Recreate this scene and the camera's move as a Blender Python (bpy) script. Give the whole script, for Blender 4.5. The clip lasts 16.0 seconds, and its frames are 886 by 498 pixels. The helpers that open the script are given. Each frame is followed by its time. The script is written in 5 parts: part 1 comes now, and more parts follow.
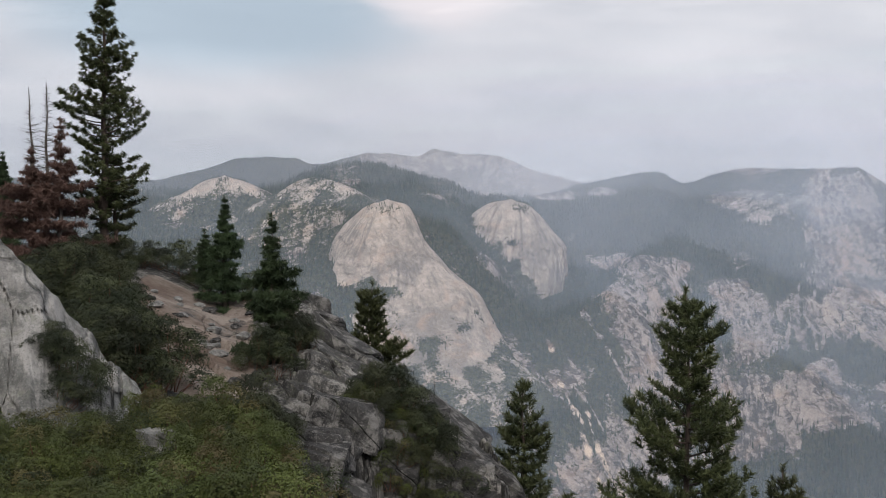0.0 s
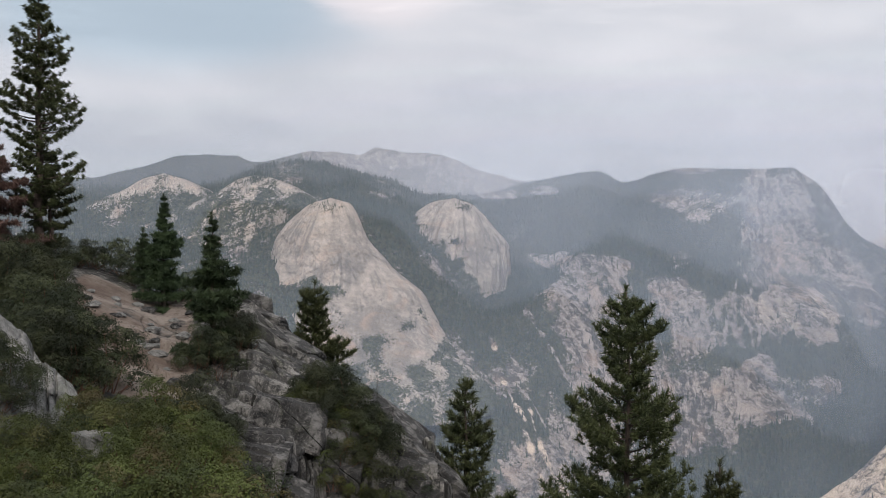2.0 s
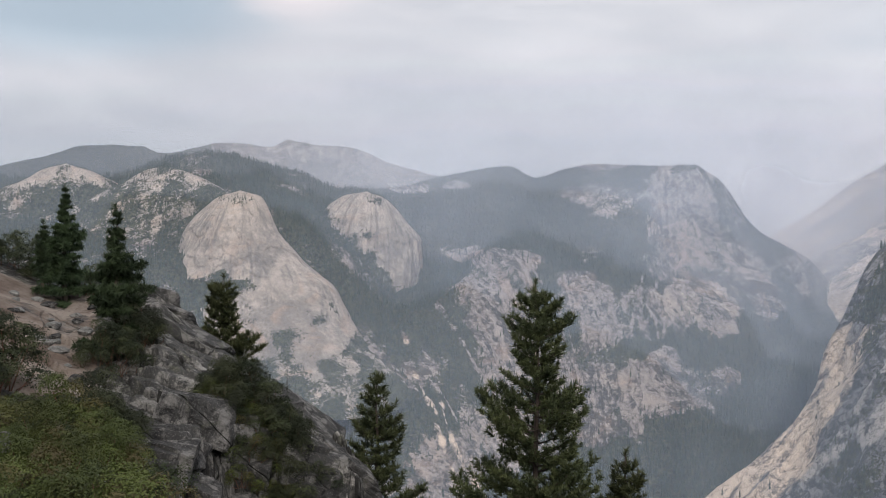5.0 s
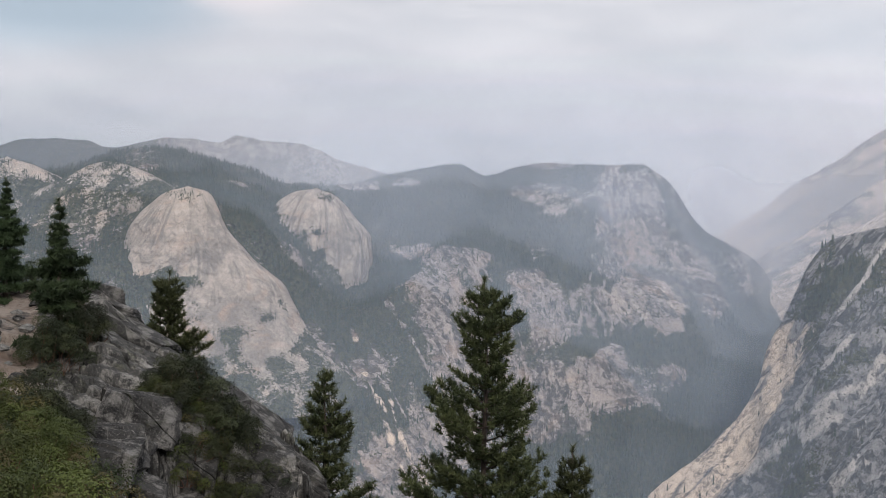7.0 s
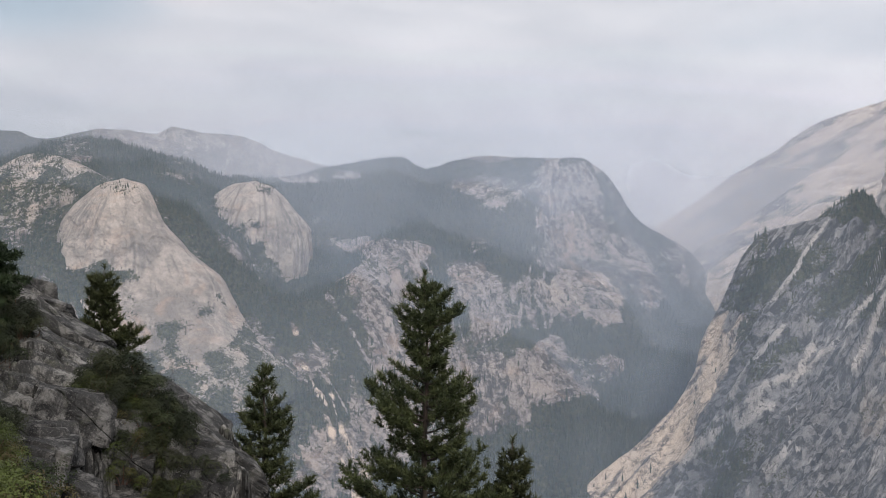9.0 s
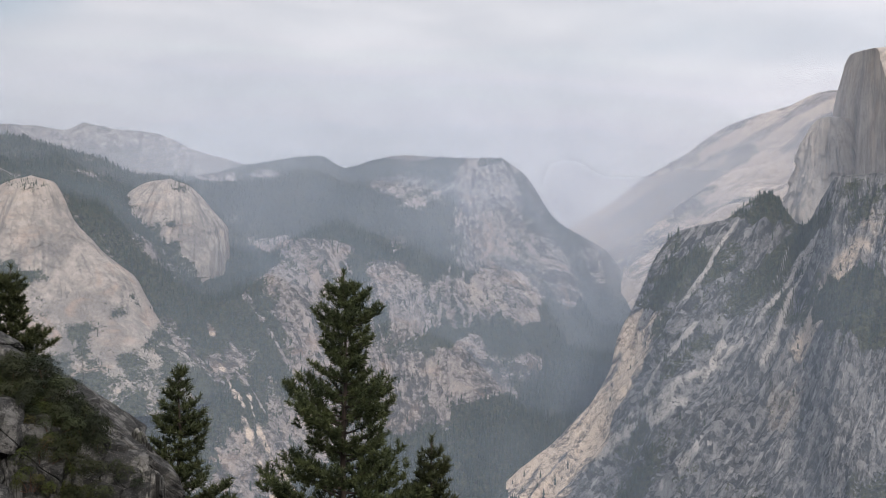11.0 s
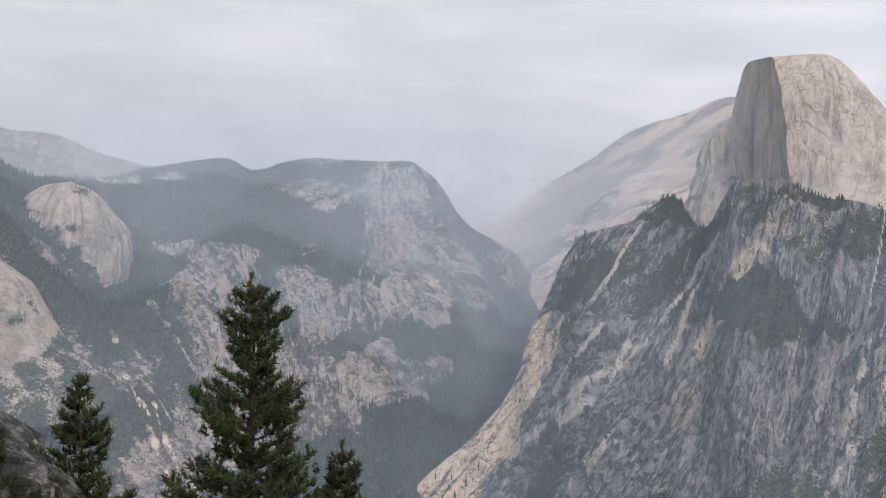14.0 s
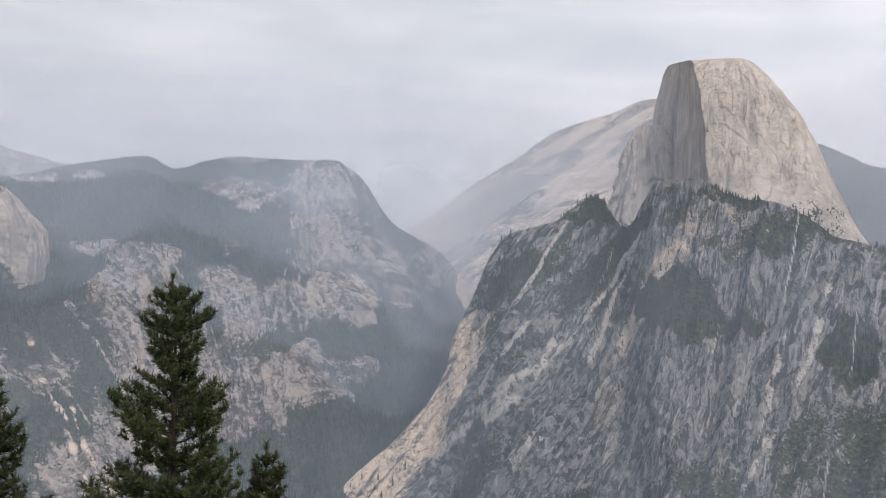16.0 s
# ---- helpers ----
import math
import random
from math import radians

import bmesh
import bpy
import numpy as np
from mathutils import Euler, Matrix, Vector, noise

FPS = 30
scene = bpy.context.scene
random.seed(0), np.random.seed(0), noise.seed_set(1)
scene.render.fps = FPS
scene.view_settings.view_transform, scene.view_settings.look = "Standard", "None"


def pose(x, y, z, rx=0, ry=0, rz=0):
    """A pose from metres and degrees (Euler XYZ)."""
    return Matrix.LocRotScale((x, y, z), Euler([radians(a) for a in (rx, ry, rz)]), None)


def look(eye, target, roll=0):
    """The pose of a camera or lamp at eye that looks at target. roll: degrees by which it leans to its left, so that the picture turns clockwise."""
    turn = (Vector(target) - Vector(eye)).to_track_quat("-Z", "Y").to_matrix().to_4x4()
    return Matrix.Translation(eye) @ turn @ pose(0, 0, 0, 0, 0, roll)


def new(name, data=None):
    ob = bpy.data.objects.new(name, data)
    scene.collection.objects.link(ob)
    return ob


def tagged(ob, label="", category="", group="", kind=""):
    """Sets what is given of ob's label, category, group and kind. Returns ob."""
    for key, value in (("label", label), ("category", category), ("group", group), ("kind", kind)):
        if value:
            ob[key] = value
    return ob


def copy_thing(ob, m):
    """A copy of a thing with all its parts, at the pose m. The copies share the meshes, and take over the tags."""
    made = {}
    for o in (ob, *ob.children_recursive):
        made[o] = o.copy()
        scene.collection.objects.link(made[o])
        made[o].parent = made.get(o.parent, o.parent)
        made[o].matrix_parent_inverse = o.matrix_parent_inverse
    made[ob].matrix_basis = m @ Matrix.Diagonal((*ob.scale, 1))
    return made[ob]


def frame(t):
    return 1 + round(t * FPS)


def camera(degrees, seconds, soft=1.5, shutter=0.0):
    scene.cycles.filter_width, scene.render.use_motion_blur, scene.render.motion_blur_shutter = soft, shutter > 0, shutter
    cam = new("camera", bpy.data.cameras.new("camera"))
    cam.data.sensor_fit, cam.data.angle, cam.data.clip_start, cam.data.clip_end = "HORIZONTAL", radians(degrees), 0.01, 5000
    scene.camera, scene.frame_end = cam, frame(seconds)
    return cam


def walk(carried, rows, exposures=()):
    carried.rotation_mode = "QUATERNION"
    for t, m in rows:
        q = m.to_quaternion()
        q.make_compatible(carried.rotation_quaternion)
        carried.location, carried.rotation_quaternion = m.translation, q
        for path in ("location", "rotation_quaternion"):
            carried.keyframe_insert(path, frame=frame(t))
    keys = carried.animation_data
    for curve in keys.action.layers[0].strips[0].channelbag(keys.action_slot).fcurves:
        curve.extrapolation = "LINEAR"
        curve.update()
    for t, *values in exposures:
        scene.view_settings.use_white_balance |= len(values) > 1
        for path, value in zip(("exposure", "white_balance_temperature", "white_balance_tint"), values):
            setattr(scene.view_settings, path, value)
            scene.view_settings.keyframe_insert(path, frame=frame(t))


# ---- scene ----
# A lookout on a granite ledge, a canyon below it and granite domes across.
EYE = 1.6
SWAY = 0.12
cam = camera(49.45, 16.0, soft=0.9)
# seconds, turn to the right, pitch, lean (degrees)
ROWS = [
    (0.0, 0.000, 0.200, 0.000), (0.5, 0.950, 0.251, 0.067), (1.0, 1.851, 0.221, 0.067), (1.5, 2.614, 0.140, -0.049),
    (2.0, 3.369, 0.123, -0.041), (2.5, 4.003, 0.101, -0.078), (3.0, 4.828, 0.135, -0.063), (3.5, 5.615, 0.069, 0.037),
    (4.0, 6.651, -0.059, 0.077), (6.5, 10.902, -0.391, 0.367), (7.0, 11.576, -0.369, 0.465), (7.5, 12.321, -0.372, 0.485),
    (8.0, 13.161, -0.504, 0.469), (8.5, 14.080, -0.608, 0.418), (9.0, 15.109, -0.772, 0.364), (11.5, 20.926, -0.660, 0.447),
    (12.0, 21.808, -0.581, 0.430), (12.5, 22.629, -0.638, 0.388), (13.0, 23.365, -0.642, 0.303), (13.5, 24.224, -0.642, 0.208),
    (14.0, 25.224, -0.550, 0.232), (14.5, 26.353, -0.559, 0.217), (15.0, 27.595, -0.511, 0.201), (15.5, 28.642, -0.557, 0.146),
    (16.0, 29.611, -0.564, 0.212),
]
walk(cam, [(t, pose(SWAY * turn / 29.6, 0, EYE, 90 + pitch, -lean, -turn)) for t, turn, pitch, lean in ROWS])

# ---- world, sun, exposure ----
SUN_TURN, SUN_UP = 180.0, 40.0      # bearing from the first view, height, degrees
scene.view_settings.exposure = 0.0


class Nodes:
    """Short hand for node trees."""

    def __init__(self, tree):
        self.tree = tree
        tree.nodes.clear()

    def add(self, kind, ins=None, operation="", clamp=False, blend=""):
        n = self.tree.nodes.new(kind)
        if operation:
            n.operation = operation
        if clamp:
            n.use_clamp = True
        if blend:
            n.data_type, n.blend_type = "RGBA", blend
        for key, value in (ins or {}).items():
            self.put(n.inputs[key], value)
        return n

    def put(self, socket, value):
        if isinstance(value, bpy.types.NodeSocket):
            self.tree.links.new(value, socket)
        elif isinstance(value, bpy.types.Node):
            self.tree.links.new(value.outputs[0], socket)
        else:
            socket.default_value = value

    def math(self, op, a, b=0.0, c=0.0, clamp=False):
        return self.add("ShaderNodeMath", {0: a, 1: b, 2: c}, operation=op, clamp=clamp).outputs[0]

    def mix(self, f, a, b, kind="MIX"):
        n = self.add("ShaderNodeMix", blend=kind)
        for sock, v in ((n.inputs[0], f), (n.inputs[6], a), (n.inputs[7], b)):
            self.put(sock, (*v, 1) if isinstance(v, tuple) and len(v) == 3 else v)
        return n.outputs[2]

    def ramp(self, f, stops):
        n = self.add("ShaderNodeValToRGB", {0: f})
        e = n.color_ramp.elements
        while len(e) < len(stops):
            e.new(0.5)
        for el, (at, col) in zip(e, stops):
            el.position, el.color = at, ((*col, 1) if isinstance(col, tuple) else (col, col, col, 1))
        return n.outputs[0]

    def span(self, v, a, b, lo=0.0, hi=1.0, soft=True):
        n = self.add("ShaderNodeMapRange", {0: v, 1: a, 2: b, 3: lo, 4: hi})
        n.interpolation_type = "SMOOTHSTEP" if soft else "LINEAR"
        return n.outputs[0]

    def noise(self, vec, scale, detail=4.0, rough=0.6, distort=0.0):
        return self.add("ShaderNodeTexNoise", {"Vector": vec, "Scale": scale, "Detail": detail, "Roughness": rough, "Distortion": distort}).outputs[0]

    def mapped(self, vec, scale=(1, 1, 1), turn=(0, 0, 0), at=(0, 0, 0)):
        return self.add("ShaderNodeMapping", {"Vector": vec, "Scale": scale, "Rotation": tuple(radians(a) for a in turn), "Location": at}).outputs[0]


def build_world():
    w = bpy.data.worlds.new("smoky_overcast_sky")
    scene.world = w
    w.use_nodes = True
    n = Nodes(w.node_tree)
    sky = n.add("ShaderNodeTexSky")
    sky.sky_type, sky.sun_disc = "NISHITA", False
    sky.sun_elevation, sky.sun_rotation = radians(SUN_UP), radians(SUN_TURN)
    sky.air_density, sky.dust_density, sky.altitude = 1.2, 4.0, 2000
    way = n.add("ShaderNodeTexCoord").outputs["Generated"]
    xyz = n.add("ShaderNodeSeparateXYZ", {0: way})
    up = xyz.outputs[2]
    # clouds: the way flattened as on a high deck
    height = n.math("ADD", n.math("MAXIMUM", up, 0.0), 0.10)
    flat = n.add("ShaderNodeVectorMath", {0: way, 1: n.add("ShaderNodeCombineXYZ", {0: height, 1: height, 2: 1.0}).outputs[0]}, operation="DIVIDE").outputs[0]
    big = n.noise(n.mapped(flat, (1, 1, 0.3)), 0.5, 3, 0.5, 0.5)
    fine = n.noise(n.mapped(flat, (0.6, 1, 0.3), at=(3, 1, 0)), 1.6, 6, 0.6, 0.4)
    cover = n.math("ADD", n.math("MULTIPLY", big, 0.5), n.math("MULTIPLY", fine, 0.5))
    deck = n.ramp(cover, [(0.34, (0.56, 0.60, 0.66)), (0.46, (0.655, 0.665, 0.71)), (0.56, (0.74, 0.735, 0.77)), (0.68, (0.86, 0.84, 0.86))])
    # a blue-grey rift with a rosy bright edge in the high deck
    turn = n.math("ARCTAN2", xyz.outputs[0], xyz.outputs[1])
    wob = n.math("MULTIPLY", n.math("SUBTRACT", fine, 0.5), 0.16)
    du = n.math("DIVIDE", n.math("ADD", turn, 0.235), 0.20)
    dv = n.math("DIVIDE", n.math("SUBTRACT", n.math("ADD", up, n.math("MULTIPLY", wob, 0.35)), 0.232), 0.055)
    rift = n.span(n.math("ADD", n.math("ADD", n.math("MULTIPLY", du, du), n.math("MULTIPLY", dv, dv)), n.math("MULTIPLY", wob, 8.0)), 0.2, 1.7, 0.95, 0)
    deck = n.mix(rift, deck, (0.44, 0.54, 0.63))
    eu = n.math("DIVIDE", n.math("ADD", n.math("ADD", turn, wob), 0.0), 0.085)
    ev = n.math("DIVIDE", n.math("SUBTRACT", up, 0.262), 0.040)
    gap = n.span(n.math("ADD", n.math("ADD", n.math("MULTIPLY", eu, eu), n.math("MULTIPLY", ev, ev)), n.math("MULTIPLY", wob, 7.0)), 0.1, 1.3, 0.8, 0)
    deck = n.mix(gap, deck, (0.93, 0.85, 0.86))
    smoke = n.ramp(n.span(up, 0.0, 0.30, 0, 1), [(0.0, (0.495, 0.503, 0.535)), (0.35, (0.555, 0.558, 0.595)), (1.0, (0.72, 0.715, 0.76))])
    smoke = n.mix(n.span(turn, 0.1, 0.8, 0, 0.7), smoke, (0.90, 0.87, 0.91))
    clouds = n.mix(n.span(up, 0.09, 0.21, 1.0, 0.12), deck, smoke)
    clouds = n.mix(1.0, clouds, n.mix(n.math("MULTIPLY", fine, 1.0), (0.93, 0.93, 0.93), (1.07, 1.07, 1.07)), "MULTIPLY")
    clouds = n.mix(1.0, clouds, n.mix(n.span(turn, 0.40, 0.95), (1.0, 1.0, 1.0), (1.24, 1.22, 1.22)), "MULTIPLY")
    bands = n.noise(n.mapped(way, (1.0, 1.0, 7.0)), 2.6, 6, 0.58, 0.9)
    clouds = n.mix(n.span(up, 0.03, 0.12), clouds, n.mix(1.0, clouds, n.mix(n.span(bands, 0.36, 0.64), (0.93, 0.935, 0.945), (1.07, 1.065, 1.06)), "MULTIPLY"))
    ground_dim = n.mix(n.span(up, -0.25, 0.0, 0, 1), (0.12, 0.13, 0.14), clouds)
    both = n.mix(0.94, n.mix(1.0, sky.outputs[0], (0.1, 0.1, 0.1), "MULTIPLY"), ground_dim)
    bg = n.add("ShaderNodeBackground", {"Color": both, "Strength": 1.07})
    n.add("ShaderNodeOutputWorld", {0: bg})


build_world()
sun = new("sun", bpy.data.lights.new("sun", "SUN"))
sun.data.energy, sun.data.angle, sun.data.color = 2.1, radians(11), (1.0, 0.90, 0.81)
_b, _e = radians(SUN_TURN), radians(SUN_UP)
sun.matrix_world = look((0, 0, 300), Vector((0, 0, 300)) - Vector((math.sin(_b) * math.cos(_e), math.cos(_b) * math.cos(_e), math.sin(_e))))


# ---- arithmetic for landforms ----
def hash2(i, j, seed):
    n = (i * 374761393 + j * 668265263 + seed * 2147483647) & 0xFFFFFFFF
    n = ((n ^ (n >> 13)) * 1274126177) & 0xFFFFFFFF
    return ((n ^ (n >> 16)) & 0xFFFF) / 32767.5 - 1.0


def wave(x, y, seed=0):
    """Smooth noise, -1 to 1, on arrays."""
    x, y = np.asarray(x, float), np.asarray(y, float)
    i, j = np.floor(x).astype(np.int64), np.floor(y).astype(np.int64)
    u, v = x - i, y - j
    u, v = u * u * u * (u * (u * 6 - 15) + 10), v * v * v * (v * (v * 6 - 15) + 10)
    a, b, c, d = hash2(i, j, seed), hash2(i + 1, j, seed), hash2(i, j + 1, seed), hash2(i + 1, j + 1, seed)
    return (a + (b - a) * u) * (1 - v) + (c + (d - c) * u) * v


def fbm(x, y, octaves=4, seed=0, gain=0.5):
    s, amp, tot = 0.0, 1.0, 0.0
    for o in range(octaves):
        s = s + amp * wave(x * 2 ** o + 17.3 * o, y * 2 ** o - 9.1 * o, seed + o)
        tot += amp
        amp *= gain
    return s / tot


def ridged(x, y, octaves=4, seed=0):
    s, amp, tot = 0.0, 1.0, 0.0
    for o in range(octaves):
        s = s + amp * (1 - 2 * np.abs(wave(x * 2 ** o + 5.7 * o, y * 2 ** o + 3.3 * o, seed + o)))
        tot += amp
        amp *= 0.5
    return s / tot


def cells(x, y, seed=0, jitter=0.8):
    """Broken blocks: a random value for each, and the gap to the next one."""
    i, j = np.floor(x).astype(np.int64), np.floor(y).astype(np.int64)
    best, second, val = np.full(x.shape, 9.0), np.full(x.shape, 9.0), np.zeros(x.shape)
    for di in (-1, 0, 1):
        for dj in (-1, 0, 1):
            a, c = i + di, j + dj
            px, py = a + 0.5 + 0.5 * jitter * hash2(a, c, seed), c + 0.5 + 0.5 * jitter * hash2(a, c, seed + 1)
            d = np.hypot(px - x, py - y)
            near = d < best
            second = np.where(near, best, np.minimum(second, d))
            val = np.where(near, hash2(a, c, seed + 2), val)
            best = np.where(near, d, best)
    return val, second - best


def smooth(x, a, b):
    t = np.clip((np.asarray(x, float) - a) / (b - a), 0, 1)
    return t * t * (3 - 2 * t)


def curve(x, xs, ys):
    """A smooth line through knots, without overshoot."""
    xs, ys = np.asarray(xs, float), np.asarray(ys, float)
    h, d = np.diff(xs), np.diff(ys) / np.diff(xs)
    m = np.zeros(len(xs))
    same = d[:-1] * d[1:] > 0
    w1, w2 = 2 * h[1:] + h[:-1], h[1:] + 2 * h[:-1]
    with np.errstate(divide="ignore", invalid="ignore"):
        m[1:-1] = np.where(same, (w1 + w2) / (w1 / d[:-1] + w2 / d[1:]), 0)
    x = np.clip(x, xs[0], xs[-1])
    k = np.clip(np.searchsorted(xs, x, side="right") - 1, 0, len(xs) - 2)
    t = (x - xs[k]) / h[k]
    return (ys[k] * (1 + 2 * t) * (1 - t) ** 2 + m[k] * h[k] * t * (1 - t) ** 2 + ys[k + 1] * t * t * (3 - 2 * t) + m[k + 1] * h[k] * t * t * (t - 1))


def survey(b, rows):
    """Distance and height along a landform's line: rows of bearing, distance, rise in degrees above the lookout."""
    bs, rs = [q[0] for q in rows], [q[1] for q in rows]
    zs = [EYE + q[1] * math.tan(radians(q[2])) for q in rows]
    return curve(b, bs, rs), curve(b, bs, zs)


def spot(b, r, z=0.0):
    return Vector((r * math.sin(radians(b)), r * math.cos(radians(b)), z))


def rise(r, deg):
    return EYE + r * math.tan(radians(deg))


# lines of the far side of the canyon, from its floor to the forested crest
FOOT = [(-40, 1700, -21), (-10, 1950, -19.5), (0, 2150, -18), (10, 2500, -15.6), (16, 2750, -13.4), (20, 2850, -11.6), (24, 3050, -10.0), (27, 3550, -6.8), (29.5, 3900, -5.2), (33, 4300, -3), (40, 4500, -1), (60, 4500, 0)]
BENCH = [(-40, 2600, -5), (-8, 2750, -3.3), (0, 2800, -6.2), (3, 2900, -5.0), (7, 3000, -4.0), (9.5, 3050, -2.6), (11.5, 3200, -0.5), (13.8, 3250, -0.6), (16, 3300, -1.5), (18.4, 3350, -1.2), (20.3, 3400, -1.8), (22.2, 3500, -2.4), (24, 3600, -2.4), (26, 3750, -2.2), (28, 3950, -2.6), (29.5, 4100, -3.6), (33, 4400, -2), (40, 4550, 0), (60, 4550, 2)]
CREST = [(-40, 3500, 4.2), (-16, 3500, 3.6), (-12, 3500, 3.7), (-9.5, 3550, 4.1), (-7.5, 3600, 4.9), (-4.8, 3650, 5.3), (-2.2, 3700, 4.8), (0.5, 3720, 4.1), (2.2, 3750, 3.4), (4.5, 3850, 3.3), (6.5, 3950, 3.6), (8.6, 4000, 4.1), (12.5, 4050, 4.7), (14.1, 4050, 4.0), (15.9, 4050, 4.5), (17.8, 4050, 4.8), (20, 4050, 4.7), (23.2, 4050, 4.65), (23.9, 4060, 4.3), (24.8, 4070, 3.6), (25.3, 4080, 2.9), (26.1, 4090, 1.6), (26.9, 4110, 0.75), (28.1, 4140, 0.05), (29.4, 4200, -0.7), (29.9, 4240, -1.2), (31.0, 4330, -2.6), (33, 4450, -2.8), (40, 4600, 0), (60, 4600, 2)]
RANGE = [(-40, 4.0), (-16.8, 4.0), (-14.6, 4.6), (-11.3, 5.5), (-9, 5.6), (-7.7, 5.2), (-5.2, 5.7), (-3.2, 5.9), (-1.6, 5.7), (-0.5, 6.1), (1, 5.8), (2.6, 5.8), (5.9, 4.7), (7.9, 4.2), (14, 3.5), (22, 2), (26.6, 0.2), (27.8, 0.8), (31.5, 3.2), (34.5, 5.2), (36, 6.2), (39.4, 7.3), (41.9, 8.2), (44, 7.6), (48, 6.5), (51, 5.4), (52.4, 4.7), (54.3, 3.9), (60, 3)]
# the steep wall under the split dome, with the spur that ends on the canyon floor
WALL = [(22.5, 2640, -15.5), (24.3, 2700, -13.8), (27.5, 2720, -11.2), (29.8, 2760, -7.9), (30.2, 2800, -6.0), (31.2, 2830, -3.9), (32.5, 2860, -0.9), (33.7, 2900, 0.4), (36.3, 3000, 1.0), (38.6, 3080, 2.5), (40.4, 3040, 0.8), (41.4, 2960, 2.3), (42.2, 2890, 3.4), (44.4, 2880, 3.55), (46.2, 2870, 2.6), (48.2, 2860, 2.25), (50.3, 2860, 1.3), (51.8, 2880, 0.2), (54.3, 2950, -0.4), (62, 2950, -2)]
WALL_FOOT = [(22.5, 2660, -15.8), (24.3, 2650, -14.6), (27.5, 2500, -15.8), (30.2, 2350, -17), (35, 2050, -19), (40, 1900, -20.5), (47, 1800, -21.5), (62, 1700, -22)]


# bare and wooded patches: bearing, rise, half width, half height (degrees), slant, cover
BARE = [(6.7, 3.3, 1.14, 0.37, 0, 0.02), (9.6, 3.6, 1.01, 0.27, 0, 0.02), (5.1, 3.9, 0.57, 0.27, 0, 0.05), (8.9, 2.4, 0.47, 0.2, 0, 0.1),
        (18.3, 2.7, 2.47, 1.0, 0, 0.40), (17.9, 4.8, 1.49, 0.27, 0, 0.15), (22.9, 2.2, 2.0, 2.6, -0.35, 0.0), (12.1, -0.7, 2.5, 0.6, 0, 0.1),
        (11.0, -4.5, 1.14, 2.5, -0.7, 0.1), (26.4, -2.2, 0.88, 2.4, -0.7, 0.08), (23.4, -3.5, 2.9, 1.6, 0, 0.26), (17.2, -3.3, 2.0, 2.0, 0, 0.36)]
WOODED = [(11.8, 1.5, 5.0, 1.5, 0, 0.97), (19.0, -1.3, 1.3, 1.8, -0.3, 0.85), (8.9, -2.4, 0.84, 1.85, -0.4, 0.85), (25.0, -6.2, 5.9, 0.75, -0.2, 0.97),
          (29.4, -4.7, 1.8, 2.2, 0.5, 0.97), (0.8, -7.0, 2.6, 1.5, 0, 0.8), (-0.2, 3.2, 2.9, 1.3, -0.5, 0.85), (27.3, 0.8, 0.9, 1.4, -0.8, 0.7)]
SPURS = [(20.4, -8.5, 3.1, 1.3, -1.2, 0.1), (21.8, -6.8, 0.85, 1.2, 0, 0.04)]
WALL_BARE = [(41.9, -3.7, 0.7, 4.6, 0.5, 0.1), (49.5, -7.2, 1.3, 2.3, 0.3, 0.12), (43.3, 1.8, 1.25, 1.3, 0.3, 0.34), (36.2, -7.1, 2.0, 2.0, 0.6, 0.25), (37.9, -9.7, 2.0, 1.6, 0.5, 0.25)]
WALL_WOODED = [(38.5, 1.7, 2.0, 1.06, 0.3, 0.97), (43.2, -3.9, 2.65, 1.9, 0.3, 0.93), (47.3, 2.5, 2.8, 0.64, -0.3, 0.85), (52.5, -6.6, 1.4, 1.8, 0, 0.95), (46.8, -4.9, 1.36, 0.57, 0, 0.85),
               (35.4, -1.7, 2.0, 1.3, 0, 0.64), (39.6, -0.8, 0.8, 2.3, 0.8, 0.72), (48.5, 0.3, 4.6, 1.5, 0, 0.50), (52.4, -12.0, 1.95, 1.8, 0, 0.66)]
# pale debris chutes: bearing and rise along each
CHUTES = [((41.3, 0.3), (39.3, -3.0), (37.5, -5.6), (33.4, -8.8), (31.2, -11.2), (29.2, -13.4)), ((51.5, -2.9), (50.6, -6.6), (48.6, -10.8), (47.1, -14.2)),
          ((49.2, -5.5), (48.3, -8.6), (48.3, -10.9)), ((34.6, -5.5), (32.7, -7.5), (31.9, -9.2)), ((35.4, -12.0), (32.8, -14.7)), ((36.2, -5.8), (34.6, -8.8), (32.2, -10.7))]
SPUR = [((31.2, -5.5), (31.0, -7.5), (29.8, -9.8), (27.6, -12.2), (24.6, -13.6))]
SCARS = [((6.2, -5.4), (6.8, -7.4), (8.2, -10.3), (8.8, -12.3), (10.2, -15.5)), ((8.5, -9.7), (9.5, -12.3), (11.6, -15.5))]


def spread_patches(cov, b, e, patches, ragged):
    for b0, e0, hb, he, slant, value in patches:
        d = np.hypot((b - b0 - slant * (e - e0)) / hb, (e - e0) / he) + ragged
        cov = cov + (value - cov) * smooth(d, 1.2, 0.85)
    return cov


def near_line(b, e, lines):
    """Degrees from the nearest of some lines."""
    best = np.full(b.shape, 99.0)
    for line in lines:
        for (b0, e0), (b1, e1) in zip(line[:-1], line[1:]):
            t = np.clip(((b - b0) * (b1 - b0) + (e - e0) * (e1 - e0)) / ((b1 - b0) ** 2 + (e1 - e0) ** 2), 0, 1)
            best = np.minimum(best, np.hypot(b - b0 - t * (b1 - b0), e - e0 - t * (e1 - e0)))
    return best


